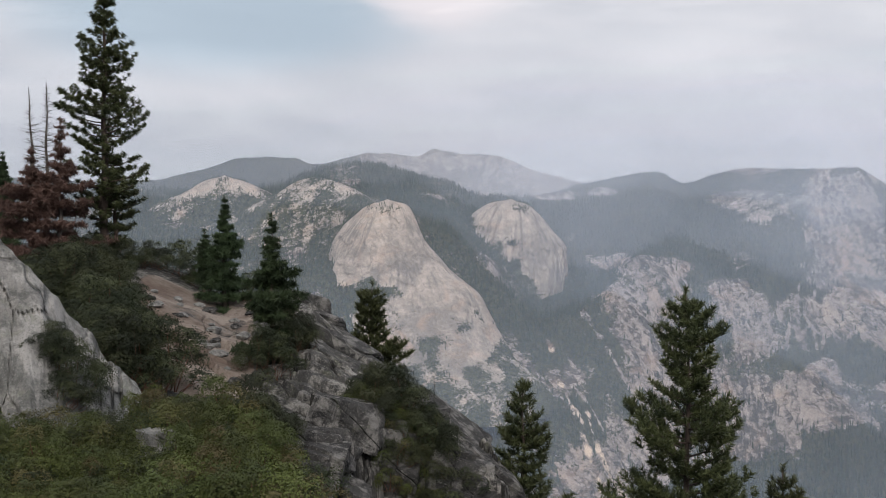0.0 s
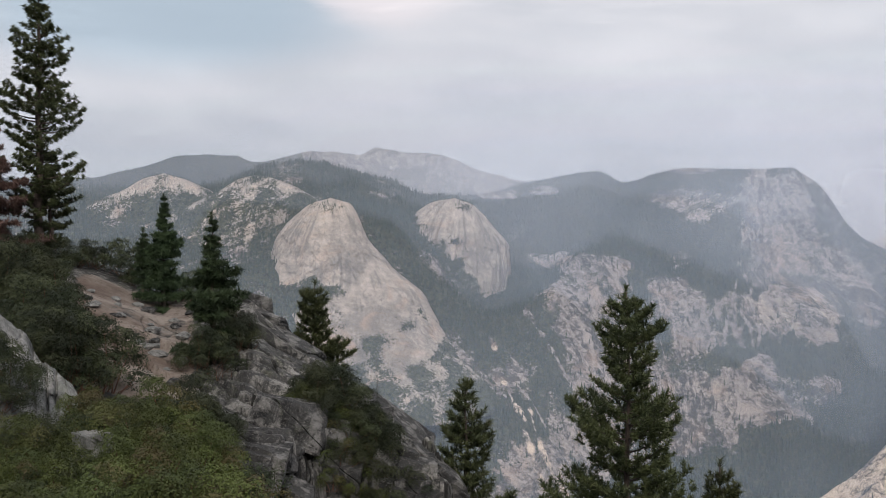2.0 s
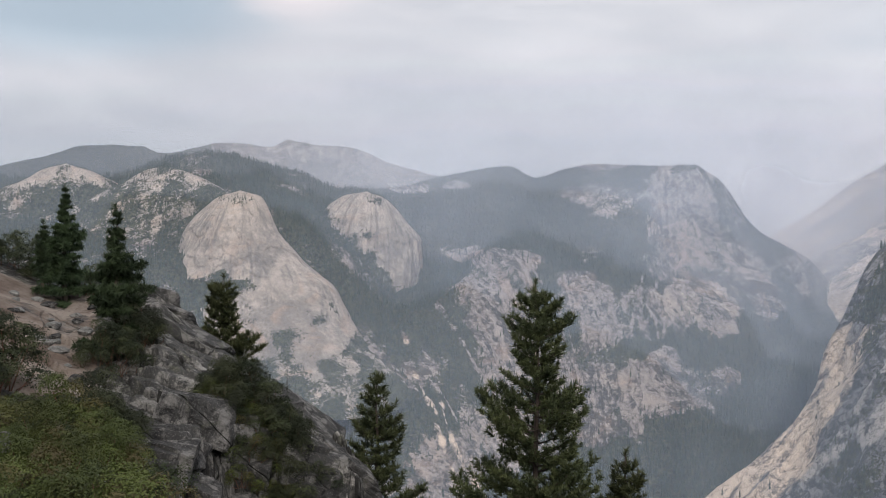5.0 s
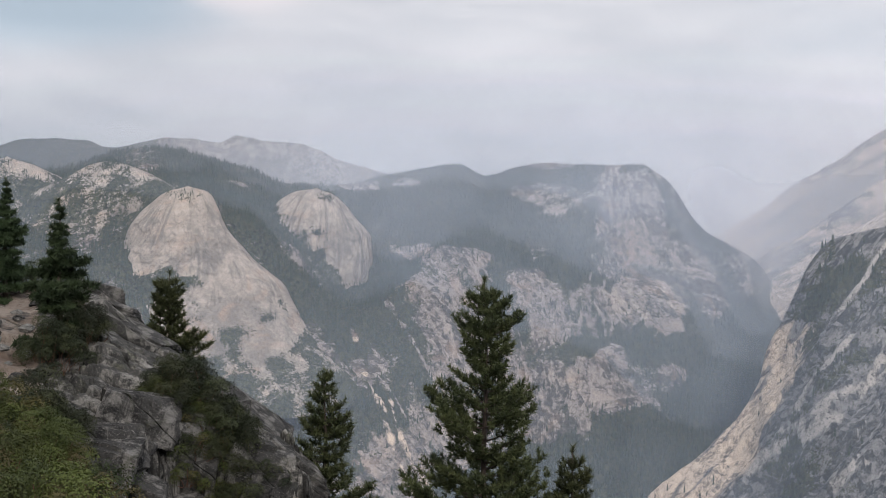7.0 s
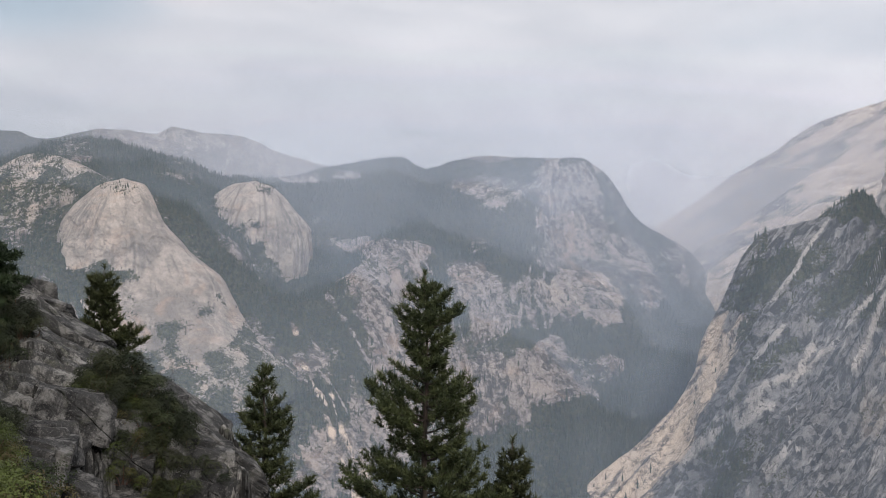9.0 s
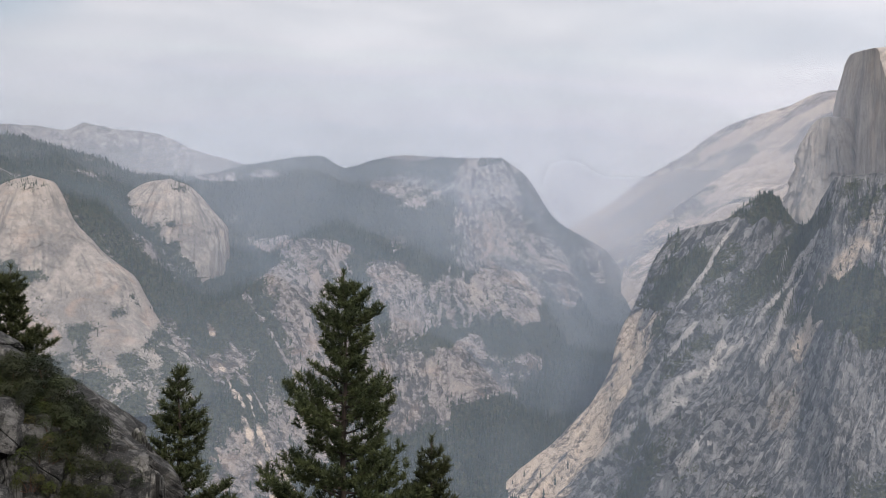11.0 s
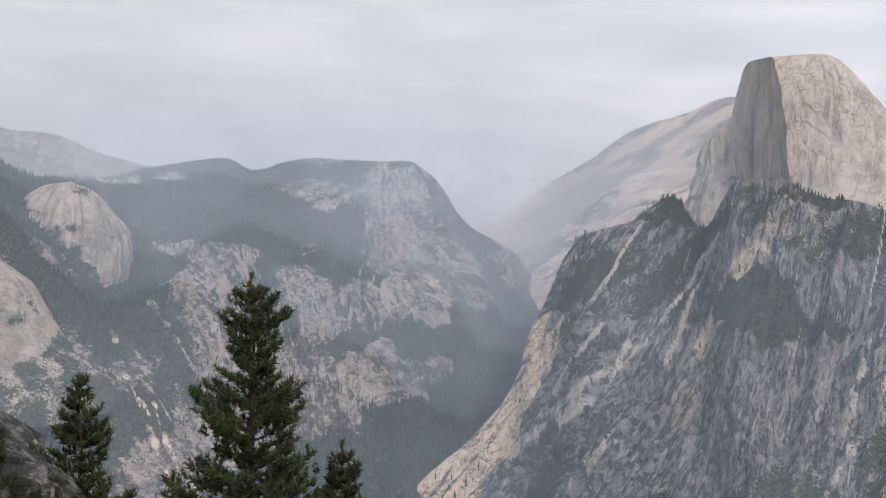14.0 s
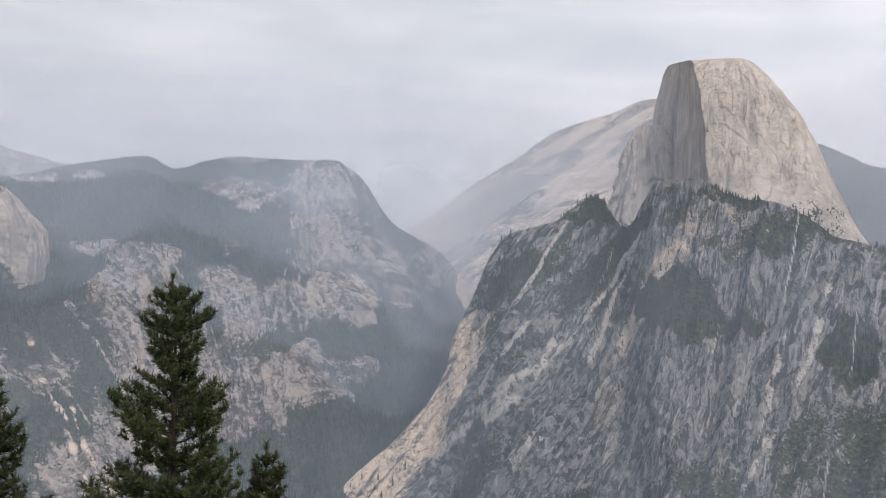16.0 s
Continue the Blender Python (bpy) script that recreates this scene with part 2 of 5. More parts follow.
def along(r, rs, zs):
    z = zs[0]
    for k in range(len(rs) - 1):
        t = np.clip((r - rs[k]) / np.maximum(rs[k + 1] - rs[k], 1.0), 0, 1)
        z = np.where(r > rs[k], zs[k] + (zs[k + 1] - zs[k]) * t, z)
    return z


def canyon(b, r):
    """Height and cover (0 bare rock, 1 forest) of the ground at arrays of bearing and distance."""
    b0 = np.where(b > 180, b - 360, b)
    b = np.clip(b0, -40, 60)
    x, y = r * np.sin(np.radians(b0)), r * np.cos(np.radians(b0))
    wob = fbm(x / 260, y / 260, 3, 3)
    bw = b + 0.25 * wob
    fr, fz = survey(bw, FOOT)
    br, bz = survey(bw, BENCH)
    cr, cz = survey(b, CREST)
    o = np.zeros_like(r)
    # a wooded shelf between the domes
    step = curve(b, [-40, -9, -6, 0, 3, 4.6, 6, 7.4, 60], [0.3, 0.3, 0.45, 0.62, 0.48, 0.28, 0.14, 0.12, 0.30])
    sr, sz = br + 0.3 * (cr - br), bz + step * (cz - bz)
    flr = np.minimum(fr * 0.95, 2620 - 30 * np.maximum(b - 24, 0))
    z = along(r, [o, o + 60, o + 150, o + 400, o + 1100, flr, fr, br, sr, cr, cr + 330, o + 5200], [o - 38, o - 70, o - 150, o - 420, o - 735, np.minimum(fz - 10, -712), fz, bz, sz, cz, cz - 190, cz - 260])
    rz = EYE + 4720 * np.tan(np.radians(curve(b, [q[0] for q in RANGE], [q[1] for q in RANGE])))
    far = np.where(r < 4720, rz - (4720 - r) * 0.85, rz - (r - 4720) * 0.7)
    wr, wz = survey(bw, WALL)
    gr, gz = survey(bw, WALL_FOOT)
    wall = along(r, [o, gr - 300, gr, wr, wr + 60, wr + 500], [o - 900, gz - 120, gz, wz, wz - 25, wz - 900])
    wall = np.where(b < 22.5, -2000, wall)
    on_wall, on_far = wall > np.maximum(z, far), far > np.maximum(z, wall)
    base = np.maximum(np.maximum(z, wall), far)
    # relief
    floor = (~on_wall) & (~on_far) & (r < fr)
    rough = np.where(floor, 0.10, 1.0) * smooth(r, 300, 1500)
    near_crest = 1 - 0.75 * np.exp(-((r - cr) / 90.0) ** 2) * (~on_wall)
    near_crest = near_crest * np.where(on_far, 0.6, 1.0)
    # the lie of the rock: across and along the streaks, in degrees
    e = np.degrees(np.arctan2(base - EYE, r))
    tilt = np.where(on_wall, curve(b, [22, 34, 40, 50, 62], [46, 42, 36, 10, 6]), np.where(on_far, np.where(b > 26, 60.0, 0.0), curve(b, [-40, -5, 2, 8, 14, 20, 24, 30, 60], [0, 0, -25, -42, -30, 0, -22, -38, -38])))
    tilt = np.radians(tilt)
    p = (b - np.tan(tilt) * (e + 6)) * np.cos(tilt) + 0.12 * fbm(x / 160, y / 160, 3, 25)
    q = (e + 6) / np.cos(tilt)
    ribs = ridged(p / 0.75, q / 7, 4, 21) * (20 - 10 * smooth(b, 42, 46)) + ridged(p / 3.1, q / 15, 3, 31) * 36 + fbm(x / 130, y / 130, 4, 33) * 20
    rubble = ridged(x / 30, y / 34, 3, 45) * 4.5
    slabs = ridged(x / 75, y / 140, 4, 41) * 9 + fbm(x / 190, y / 190, 4, 51) * 20 + rubble
    ribs = ribs + rubble * 0.8
    relief = np.where(on_wall, ribs, slabs) * rough * near_crest
    relief = relief * np.where(on_wall, 1 - 0.8 * np.exp(-((r - wr) / 70.0) ** 2), 1)
    h = base + relief
    # cover
    n1, n2 = fbm(x / 120, y / 120, 4, 61), fbm(x / 420, y / 420, 3, 71)
    u = np.clip((r - br) / np.maximum(cr - br, 1), 0, 1)            # from bench to crest
    low = np.clip((r - fr) / np.maximum(br - fr, 1), 0, 1)          # from floor to bench
    bj = b + 2.2 * n1 + 1.5 * n2
    c_low = 0.80 - 0.27 * smooth(bj, 8.5, 11.5)
    c_low = c_low - 0.30 * smooth(low, 0.62, 0.2) * smooth(bj, 2.0, 4.0) * smooth(bj, 12, 9)
    # bare ribs that slant down through the woods
    rib = smooth(ridged(p / 0.8, q / 6, 3, 87), 0.45, 0.78)
    c_low = c_low - 0.36 * rib * smooth(low, 0.05, 0.15)
    c_up = 0.82 + 0.06 * smooth(b, 6, 9)
    c_up = c_up - 0.50 * smooth(bj - 2.0 * u, 18.2, 20.4)
    c_up = np.where((b < -4) & (u > 0.2) & (u < 0.8), 0.68, c_up)
    cov = np.where(r < br, c_low, c_up)
    ragged = 0.55 * n1 + 0.25 * fbm(x / 40, y / 40, 3, 62)
    cov = spread_patches(cov, b, e, BARE, ragged)
    cov = spread_patches(cov, b, e, WOODED, ragged)
    cov = np.where(low < 0.10 + 0.12 * n1, 0.96, cov)
    cov = np.where(r < fr, 0.99, cov)
    cov = spread_patches(cov, b, e, SPURS, ragged)
    cw = 0.33 + 0.42 * n2
    cw = np.where((b < 33.6 + n1) & (r > wr - 190 + 60 * n1), np.where(h < -200, 0.10, 0.55), cw)
    cw = spread_patches(cw, b, e, WALL_BARE, ragged)
    cw = spread_patches(cw, b, e, WALL_WOODED, ragged)
    cov = np.where(on_wall, cw * (1 - 0.8 * smooth(near_line(b, e, SPUR) + ragged, 1.3, 0.9)), cov)
    cov = np.where(on_far, np.where(b > 48, 0.92, np.where(b > 26, 0.05 + 0.5 * smooth(fbm(p / 1.3, q / 5, 3, 66), 0.05, 0.4), np.where(b < -5, 0.92, 0.45))), cov)
    cov = np.clip(cov + 0.55 * n1 * np.where(floor, 0, 1) * np.where(on_far, 0.3, 1), 0, 1)
    tan = smooth(b + 2.6 * n1 + 0.9 * ridged(p / 0.5, q / 5, 3, 89), 34.6, 33.2) * smooth(r + 110 * n1 + 60 * ridged(p / 0.4, q / 3, 3, 90), wr - 250, wr - 170) * smooth(h, -140, -260) * on_wall
    tan = tan * (0.35 + 0.65 * smooth(ridged(p / 0.35, q / 3, 3, 97), -0.1, 0.3))
    jag = 0.16 * fbm(b / 0.5, e / 0.5, 3, 98)
    tan = np.maximum(tan * 0.7, on_wall * smooth(near_line(b, e, SPUR) * np.where(e < -12, 1.9, 1.0) + 2.4 * jag + 0.22 * ridged(p / 0.4, q / 3, 3, 90), 0.85, 0.5) * (0.55 + 0.45 * smooth(ridged(p / 0.35, q / 3, 3, 97), -0.1, 0.3)))
    talus = smooth(low, 0.75, 0.35) * smooth(bj, 2.0, 4.0) * smooth(bj, 11.5, 9.5) * (~on_wall) * (r < br) * (low > 0.05)
    chute = smooth(near_line(b, e, CHUTES) + jag, 0.26, 0.06) * smooth(fbm(q / 0.9, p / 0.5, 3, 79), -0.45, 0.05) * on_wall
    chute = np.maximum(chute, 0.8 * smooth(np.abs(wave(p / 1.1 + 0.25 * n2, q / 40, 77)), 0.045, 0.012) * smooth(fbm(q / 4, p / 0.8, 3, 78), 0.08, 0.3) * on_wall)
    scar = smooth(near_line(b, e, SCARS) + 1.6 * jag, 0.24, 0.06) * smooth(fbm(p / 0.6, q / 1.2, 3, 94), -0.35, 0.1) * (~on_wall) * (r < br)
    cov = cov * (1 - 0.9 * scar)
    pale = np.maximum(np.maximum(tan, 0.62 * scar), 0.16 * talus)
    pale = np.maximum(pale, on_wall * np.clip(0.28 + 1.2 * n1, 0, 0.42) * spread_patches(0 * b, b, e, [(42.0, -3.0, 1.0, 4.6, 0.5, 1.0), (47, 0.6, 4, 1.2, 0, 0.8), (39.5, -9.5, 1.0, 2.6, 0.5, 0.6)], ragged))
    pale = np.maximum(pale, (~on_wall) * np.clip(0.20 + 0.9 * n1, 0, 0.32) * spread_patches(0 * b, b, e, [(23.4, -3.4, 3.0, 1.3, 0, 1.0), (20.4, -8.5, 3.0, 1.3, -1.2, 0.8), (17, -3.6, 1.6, 1.4, 0, 0.6), (22.6, 2.2, 1.5, 2.2, -0.35, 0.7), (7.0, 3.4, 3.6, 0.6, 0, 0.6)], ragged))
    # slanting cream slabs of the far slope
    pale = np.where(on_far & (b > 27), np.clip(0.66 + 2.0 * fbm(p / 0.55, q / 5, 4, 83) + 0.4 * n2, 0.0, 0.95), pale)
    return h, np.where(chute > 0.3, 0.1 * cov, cov), np.where(on_wall, 1.0 - 0.9 * tan, 0.0), pale, chute, p, q


# ---- materials ----
def material(name):
    m = bpy.data.materials.new(name)
    m.use_nodes = True
    return m, Nodes(m.node_tree)


def finish(n, colour, rough, bump=None, strength=0.4, dist=0.05, extra=None):
    ins = {"Base Color": colour, "Roughness": rough}
    if bump is not None:
        ins["Normal"] = n.add("ShaderNodeBump", {"Strength": strength, "Distance": dist, "Height": bump}).outputs[0]
    ins.update(extra or {})
    s = n.add("ShaderNodeBsdfPrincipled", ins)
    n.add("ShaderNodeOutputMaterial", {0: s})


def far_rock(name, light, dark, woods=True, streak=(1, 1, 0.12), turn=(0, 0, 0), warm=(0.46, 0.31, 0.22), seam=0.55, tint=0.5, wall=False, worn_shade=None, blocks=(0.7, 0.7, 1.2), weights=(0.36, 0.20, 0.24, 0.22, 0.11), deep=8.0):
    """Granite seen across a canyon: slabs, streaks, seams; with a cover of woods where the ground carries it."""
    m, n = material(name)
    at = n.add("ShaderNodeTexCoord").outputs["Object"]
    big = n.noise(at, 0.005, 4, 0.6, 0.6)
    mid = n.noise(at, 0.03, 5, 0.65, 0.3)
    fine = n.noise(at, 0.14, 4, 0.7, 0.2)
    lean = n.mapped(at, streak, turn)
    run = n.noise(lean, 0.05, 6, 0.65, 0.4)
    seams = n.span(n.math("ABSOLUTE", n.math("SUBTRACT", n.noise(lean, 0.022, 5, 0.6, 0.8), 0.5)), 0.0, 0.022, 1, 0)
    marks = seams
    shaken = n.add("ShaderNodeVectorMath", {0: n.mapped(at, blocks, (0, 0, 25)), 1: n.add("ShaderNodeVectorMath", {0: n.add("ShaderNodeTexNoise", {"Vector": at, "Scale": 0.05, "Detail": 3.0}).outputs[1], 1: (14.0, 14.0, 14.0)}, operation="MULTIPLY").outputs[0]}, operation="ADD").outputs[0]
    cell = n.add("ShaderNodeTexVoronoi", {"Vector": shaken, "Scale": 0.12})
    block = n.add("ShaderNodeSeparateColor", {0: cell.outputs["Color"]}).outputs[0]
    tone = n.math("ADD", n.math("MULTIPLY", big, weights[0]), n.math("ADD", n.math("MULTIPLY", fine, weights[1]), n.math("ADD", n.math("MULTIPLY", run, weights[2]), n.math("MULTIPLY", mid, weights[3]))))
    tone = n.math("ADD", tone, n.math("MULTIPLY", n.math("SUBTRACT", block, 0.5), weights[4]))
    if wall:
        # broken blocks and joints that follow the lie of the rock
        lie = n.add("ShaderNodeAttribute")
        lie.attribute_name = "lie"
        lie = lie.outputs["Vector"]
        shift = n.add("ShaderNodeVectorMath", {0: n.add("ShaderNodeTexNoise", {"Vector": lie, "Scale": 2.2, "Detail": 3.0}).outputs[1], 1: (0.5, 0.5, 0.0)}, operation="MULTIPLY").outputs[0]
        laid = n.mapped(n.add("ShaderNodeVectorMath", {0: lie, 1: shift}, operation="ADD").outputs[0], (1.0, 0.55, 1.0))
        piece = n.add("ShaderNodeSeparateColor", {0: n.add("ShaderNodeTexVoronoi", {"Vector": laid, "Scale": 3.4}).outputs["Color"]}).outputs[0]
        joints = []
        for size, width in ((1.5, 0.035), (4.2, 0.085)):
            edge = n.add("ShaderNodeTexVoronoi", {"Vector": laid, "Scale": size})
            edge.feature = "DISTANCE_TO_EDGE"
            joints.append(n.span(edge.outputs["Distance"], 0.0, width, 1, 0))
        joint = n.math("MULTIPLY", n.math("MAXIMUM", joints[0], joints[1]), n.span(mid, 0.46, 0.58))
        streaks = n.noise(n.mapped(lie, (1, 0.2, 1)), 4.0, 5, 0.68, 0.3)
        tone = n.math("ADD", tone, n.math("ADD", n.math("MULTIPLY", n.math("SUBTRACT", piece, 0.5), 0.16), n.math("MULTIPLY", n.math("SUBTRACT", streaks, 0.5), 0.26)))
    col = n.mix(n.span(tone, 0.40, 0.60), dark, light)
    col = n.mix(n.span(n.noise(at, 0.008, 4, 0.6, 1.0), 0.50, 0.72, 0, tint), col, warm)
    if wall:
        # dark stained slabs with pale chutes that slant down the wall
        mark = n.add("ShaderNodeAttribute")
        mark.attribute_name = "wall"
        chute = n.add("ShaderNodeAttribute")
        chute.attribute_name = "chute"
        run_in = n.math("ADD", n.math("MULTIPLY", n.noise(n.mapped(lie, (1, 0.24, 1)), 1.2, 6, 0.68, 0.9), 0.5), n.math("MULTIPLY", n.noise(n.mapped(lie, (1, 0.36, 1), at=(7, 3, 0)), 4.6, 5, 0.72, 0.6), 0.5))
        tone2 = n.math("ADD", n.math("ADD", n.math("MULTIPLY", run_in, 0.66), n.math("MULTIPLY", mid, 0.14)), n.math("ADD", n.math("MULTIPLY", n.math("SUBTRACT", piece, 0.5), 0.14), n.math("MULTIPLY", fine, 0.20)))
        slabs = n.mix(n.span(tone2, 0.425, 0.585), (0.058, 0.061, 0.065), (0.258, 0.252, 0.250))
        slabs = n.mix(n.span(n.noise(n.mapped(lie, (1, 0.16, 1), at=(2, 9, 0)), 2.4, 6, 0.70, 0.8), 0.56, 0.64, 0, 0.7), slabs, (0.42, 0.40, 0.385))
        slabs = n.mix(n.span(n.math("MULTIPLY", chute.outputs["Fac"], n.span(fine, 0.34, 0.50)), 0.15, 0.6), slabs, (0.46, 0.43, 0.40))
        col = n.mix(n.span(mark.outputs["Fac"], 0.4, 0.9), col, slabs)
        pale = n.add("ShaderNodeAttribute")
        pale.attribute_name = "pale"
        col = n.mix(n.span(n.math("MULTIPLY", pale.outputs["Fac"], n.span(tone, 0.40, 0.52, 0.55, 1.15)), 0.1, 0.85, 0, 0.95), col, (0.80, 0.645, 0.50))
        marks = n.math("MAXIMUM", marks, joint)
    if worn_shade:
        # water stains down from the crown, dark joints, shade painted on the split face
        wear_shade = n.add("ShaderNodeAttribute")
        wear_shade.attribute_name = "wear_shade"
        col = n.mix(n.math("MULTIPLY", wear_shade.outputs["Fac"], n.span(fine, 0.3, 0.6, 0.6, 1.0)), col, worn_shade)
    col = n.mix(n.math("MULTIPLY", n.math("MULTIPLY", marks, n.span(mid, 0.35, 0.6)), seam), col, (0.06, 0.06, 0.058))
    bump = n.math("ADD", n.math("ADD", n.math("MULTIPLY", mid, 0.6), n.math("MULTIPLY", fine, 0.35)), n.math("MULTIPLY", run, 0.7))
    bump = n.math("ADD", n.math("SUBTRACT", bump, n.math("MULTIPLY", marks, 0.35)), n.math("MULTIPLY", block, 6.0 * weights[4] * 0.4))
    if woods:
        cover = n.add("ShaderNodeAttribute")
        cover.attribute_name = "cover"
        speck = n.noise(at, 0.13, 4, 0.75, 0.2)
        patch = n.noise(n.mapped(n.mapped(at, turn=(0, 24, 0)), (0.3, 0.6, 1.5)), 0.022, 5, 0.65, 0.5)
        edge = n.math("ADD", n.math("MULTIPLY", speck, 0.52), n.math("MULTIPLY", patch, 0.48))
        f = n.span(n.math("ADD", edge, n.math("MULTIPLY", n.math("SUBTRACT", cover.outputs["Fac"], 0.5), 0.50)), 0.475, 0.545)
        green = n.mix(n.span(n.noise(at, 0.10, 5, 0.75), 0.35, 0.65), (0.022, 0.029, 0.022), (0.095, 0.098, 0.060))
        col = n.mix(f, col, green)
    finish(n, col, 0.95, bump, 0.9, deep, {"Specular IOR Level": 0.1})
    return m


def near_rock(name, light, dark, lichen=(0.085, 0.09, 0.07), scale=1.0, trail=False, seam=0.8, dirt=0.8):
    m, n = material(name)
    at = n.add("ShaderNodeTexCoord").outputs["Object"]
    big = n.noise(at, 0.30 * scale, 5, 0.6, 0.8)
    mid = n.noise(at, 1.8 * scale, 7, 0.72, 0.3)
    grain = n.noise(at, 22 * scale, 5, 0.75)
    run = n.noise(n.mapped(at, (1, 1, 0.10)), 1.3 * scale, 6, 0.65, 0.5)
    col = n.mix(n.span(n.math("ADD", n.math("MULTIPLY", big, 0.4), n.math("MULTIPLY", mid, 0.6)), 0.45, 0.56), dark, light)
    col = n.mix(n.span(run, 0.48, 0.56, 0, dirt), col, (0.045, 0.046, 0.047))
    col = n.mix(n.span(n.noise(at, 0.9 * scale, 7, 0.72, 1.2), 0.54, 0.64, 0, 0.7), col, lichen)
    col = n.mix(n.span(grain, 0.52, 0.66, 0, 0.45), col, (0.05, 0.05, 0.05))
    col = n.mix(n.span(grain, 0.46, 0.34, 0, 0.30), col, (0.48, 0.46, 0.43))
    lean = n.mapped(n.mapped(at, turn=(0, 0, 54)), (0.10, 0.8, 0.8))
    joints = n.span(n.math("ABSOLUTE", n.math("SUBTRACT", n.noise(lean, 0.45 * scale, 2, 0.45, 0.25), 0.5)), 0.0, 0.012, 1, 0)
    joints = n.math("MULTIPLY", joints, n.span(big, 0.40, 0.52))
    col = n.mix(n.math("MULTIPLY", joints, seam), col, (0.015, 0.015, 0.014))
    bump = n.math("SUBTRACT", n.math("ADD", n.math("MULTIPLY", mid, 0.8), n.math("MULTIPLY", grain, 0.16)), n.math("MULTIPLY", joints, 0.7))
    if trail:
        tone, crack = n.add("ShaderNodeAttribute"), n.add("ShaderNodeAttribute")
        tone.attribute_name, crack.attribute_name = "tone", "crack"
        col = n.mix(1.0, col, n.mix(tone.outputs["Fac"], (0.22, 0.225, 0.235), (1.55, 1.54, 1.50)), "MULTIPLY")
        col = n.mix(n.span(n.math("ADD", crack.outputs["Fac"], n.math("MULTIPLY", n.math("SUBTRACT", mid, 0.5), 0.5)), 0.35, 0.75, 0, 0.9), col, (0.014, 0.014, 0.013))
        mark = n.add("ShaderNodeAttribute")
        mark.attribute_name = "soil"
        a, c = n.noise(at, 0.45, 5, 0.6, 0.6), n.noise(at, 5, 6, 0.7)
        earth = n.mix(n.span(a, 0.38, 0.62), (0.125, 0.095, 0.078), (0.27, 0.235, 0.205))
        earth = n.mix(n.span(c, 0.52, 0.7, 0, 0.7), earth, (0.07, 0.052, 0.042))
        f = n.span(n.math("ADD", mark.outputs["Fac"], n.math("MULTIPLY", n.math("SUBTRACT", mid, 0.5), 0.8)), 0.4, 0.6)
        col = n.mix(f, col, earth)
    finish(n, col, 0.92, bump, 0.8, 0.28, {"Specular IOR Level": 0.2})
    return m


def foliage(name, dark, light, brown=None, clumps=False):
    m, n = material(name)
    info = n.add("ShaderNodeObjectInfo").outputs["Random"]
    isle = n.add("ShaderNodeNewGeometry").outputs["Random Per Island"]
    at = n.add("ShaderNodeTexCoord").outputs["Object"]
    col = n.mix(n.math("ADD", n.math("MULTIPLY", isle, 0.4), n.math("MULTIPLY", n.span(n.noise(at, 1.5, 3), 0.3, 0.7), 0.6)), dark, light)
    if clumps:
        # each head of a shrub has its own age and colour
        head = n.add("ShaderNodeAttribute")
        head.attribute_name = "clump"
        head = head.outputs["Fac"]
        col = n.mix(n.math("ADD", n.math("MULTIPLY", isle, 0.18), n.math("MULTIPLY", n.span(head, 0.10, 0.90), 0.85)), dark, light)
        if brown:
            col = n.mix(n.span(n.math("FRACT", n.math("MULTIPLY", n.math("ADD", head, info), 7.3)), 0.78, 0.92, 0, 0.6), col, brown)
    hsv = n.add("ShaderNodeHueSaturation", {"Color": col, "Value": n.math("ADD", 0.76, n.math("MULTIPLY", info, 0.46)), "Hue": n.math("ADD", 0.49, n.math("MULTIPLY", info, 0.02))})
    p = n.add("ShaderNodeBsdfPrincipled", {"Base Color": hsv.outputs[0], "Roughness": 0.6, "Specular IOR Level": 0.3})
    t = n.add("ShaderNodeBsdfTranslucent", {"Color": hsv.outputs[0]})
    n.add("ShaderNodeOutputMaterial", {0: n.add("ShaderNodeMixShader", {0: 0.12 if clumps else 0.2, 1: p.outputs[0], 2: t.outputs[0]})})
    return m


def wood(name, dark, light):
    m, n = material(name)
    at = n.add("ShaderNodeTexCoord").outputs["Object"]
    plates = n.noise(n.mapped(at, (1, 1, 0.22)), 9, 6, 0.7, 0.4)
    finish(n, n.mix(n.span(plates, 0.3, 0.7), dark, light), 0.9, plates, 0.8, 0.04)
    return m


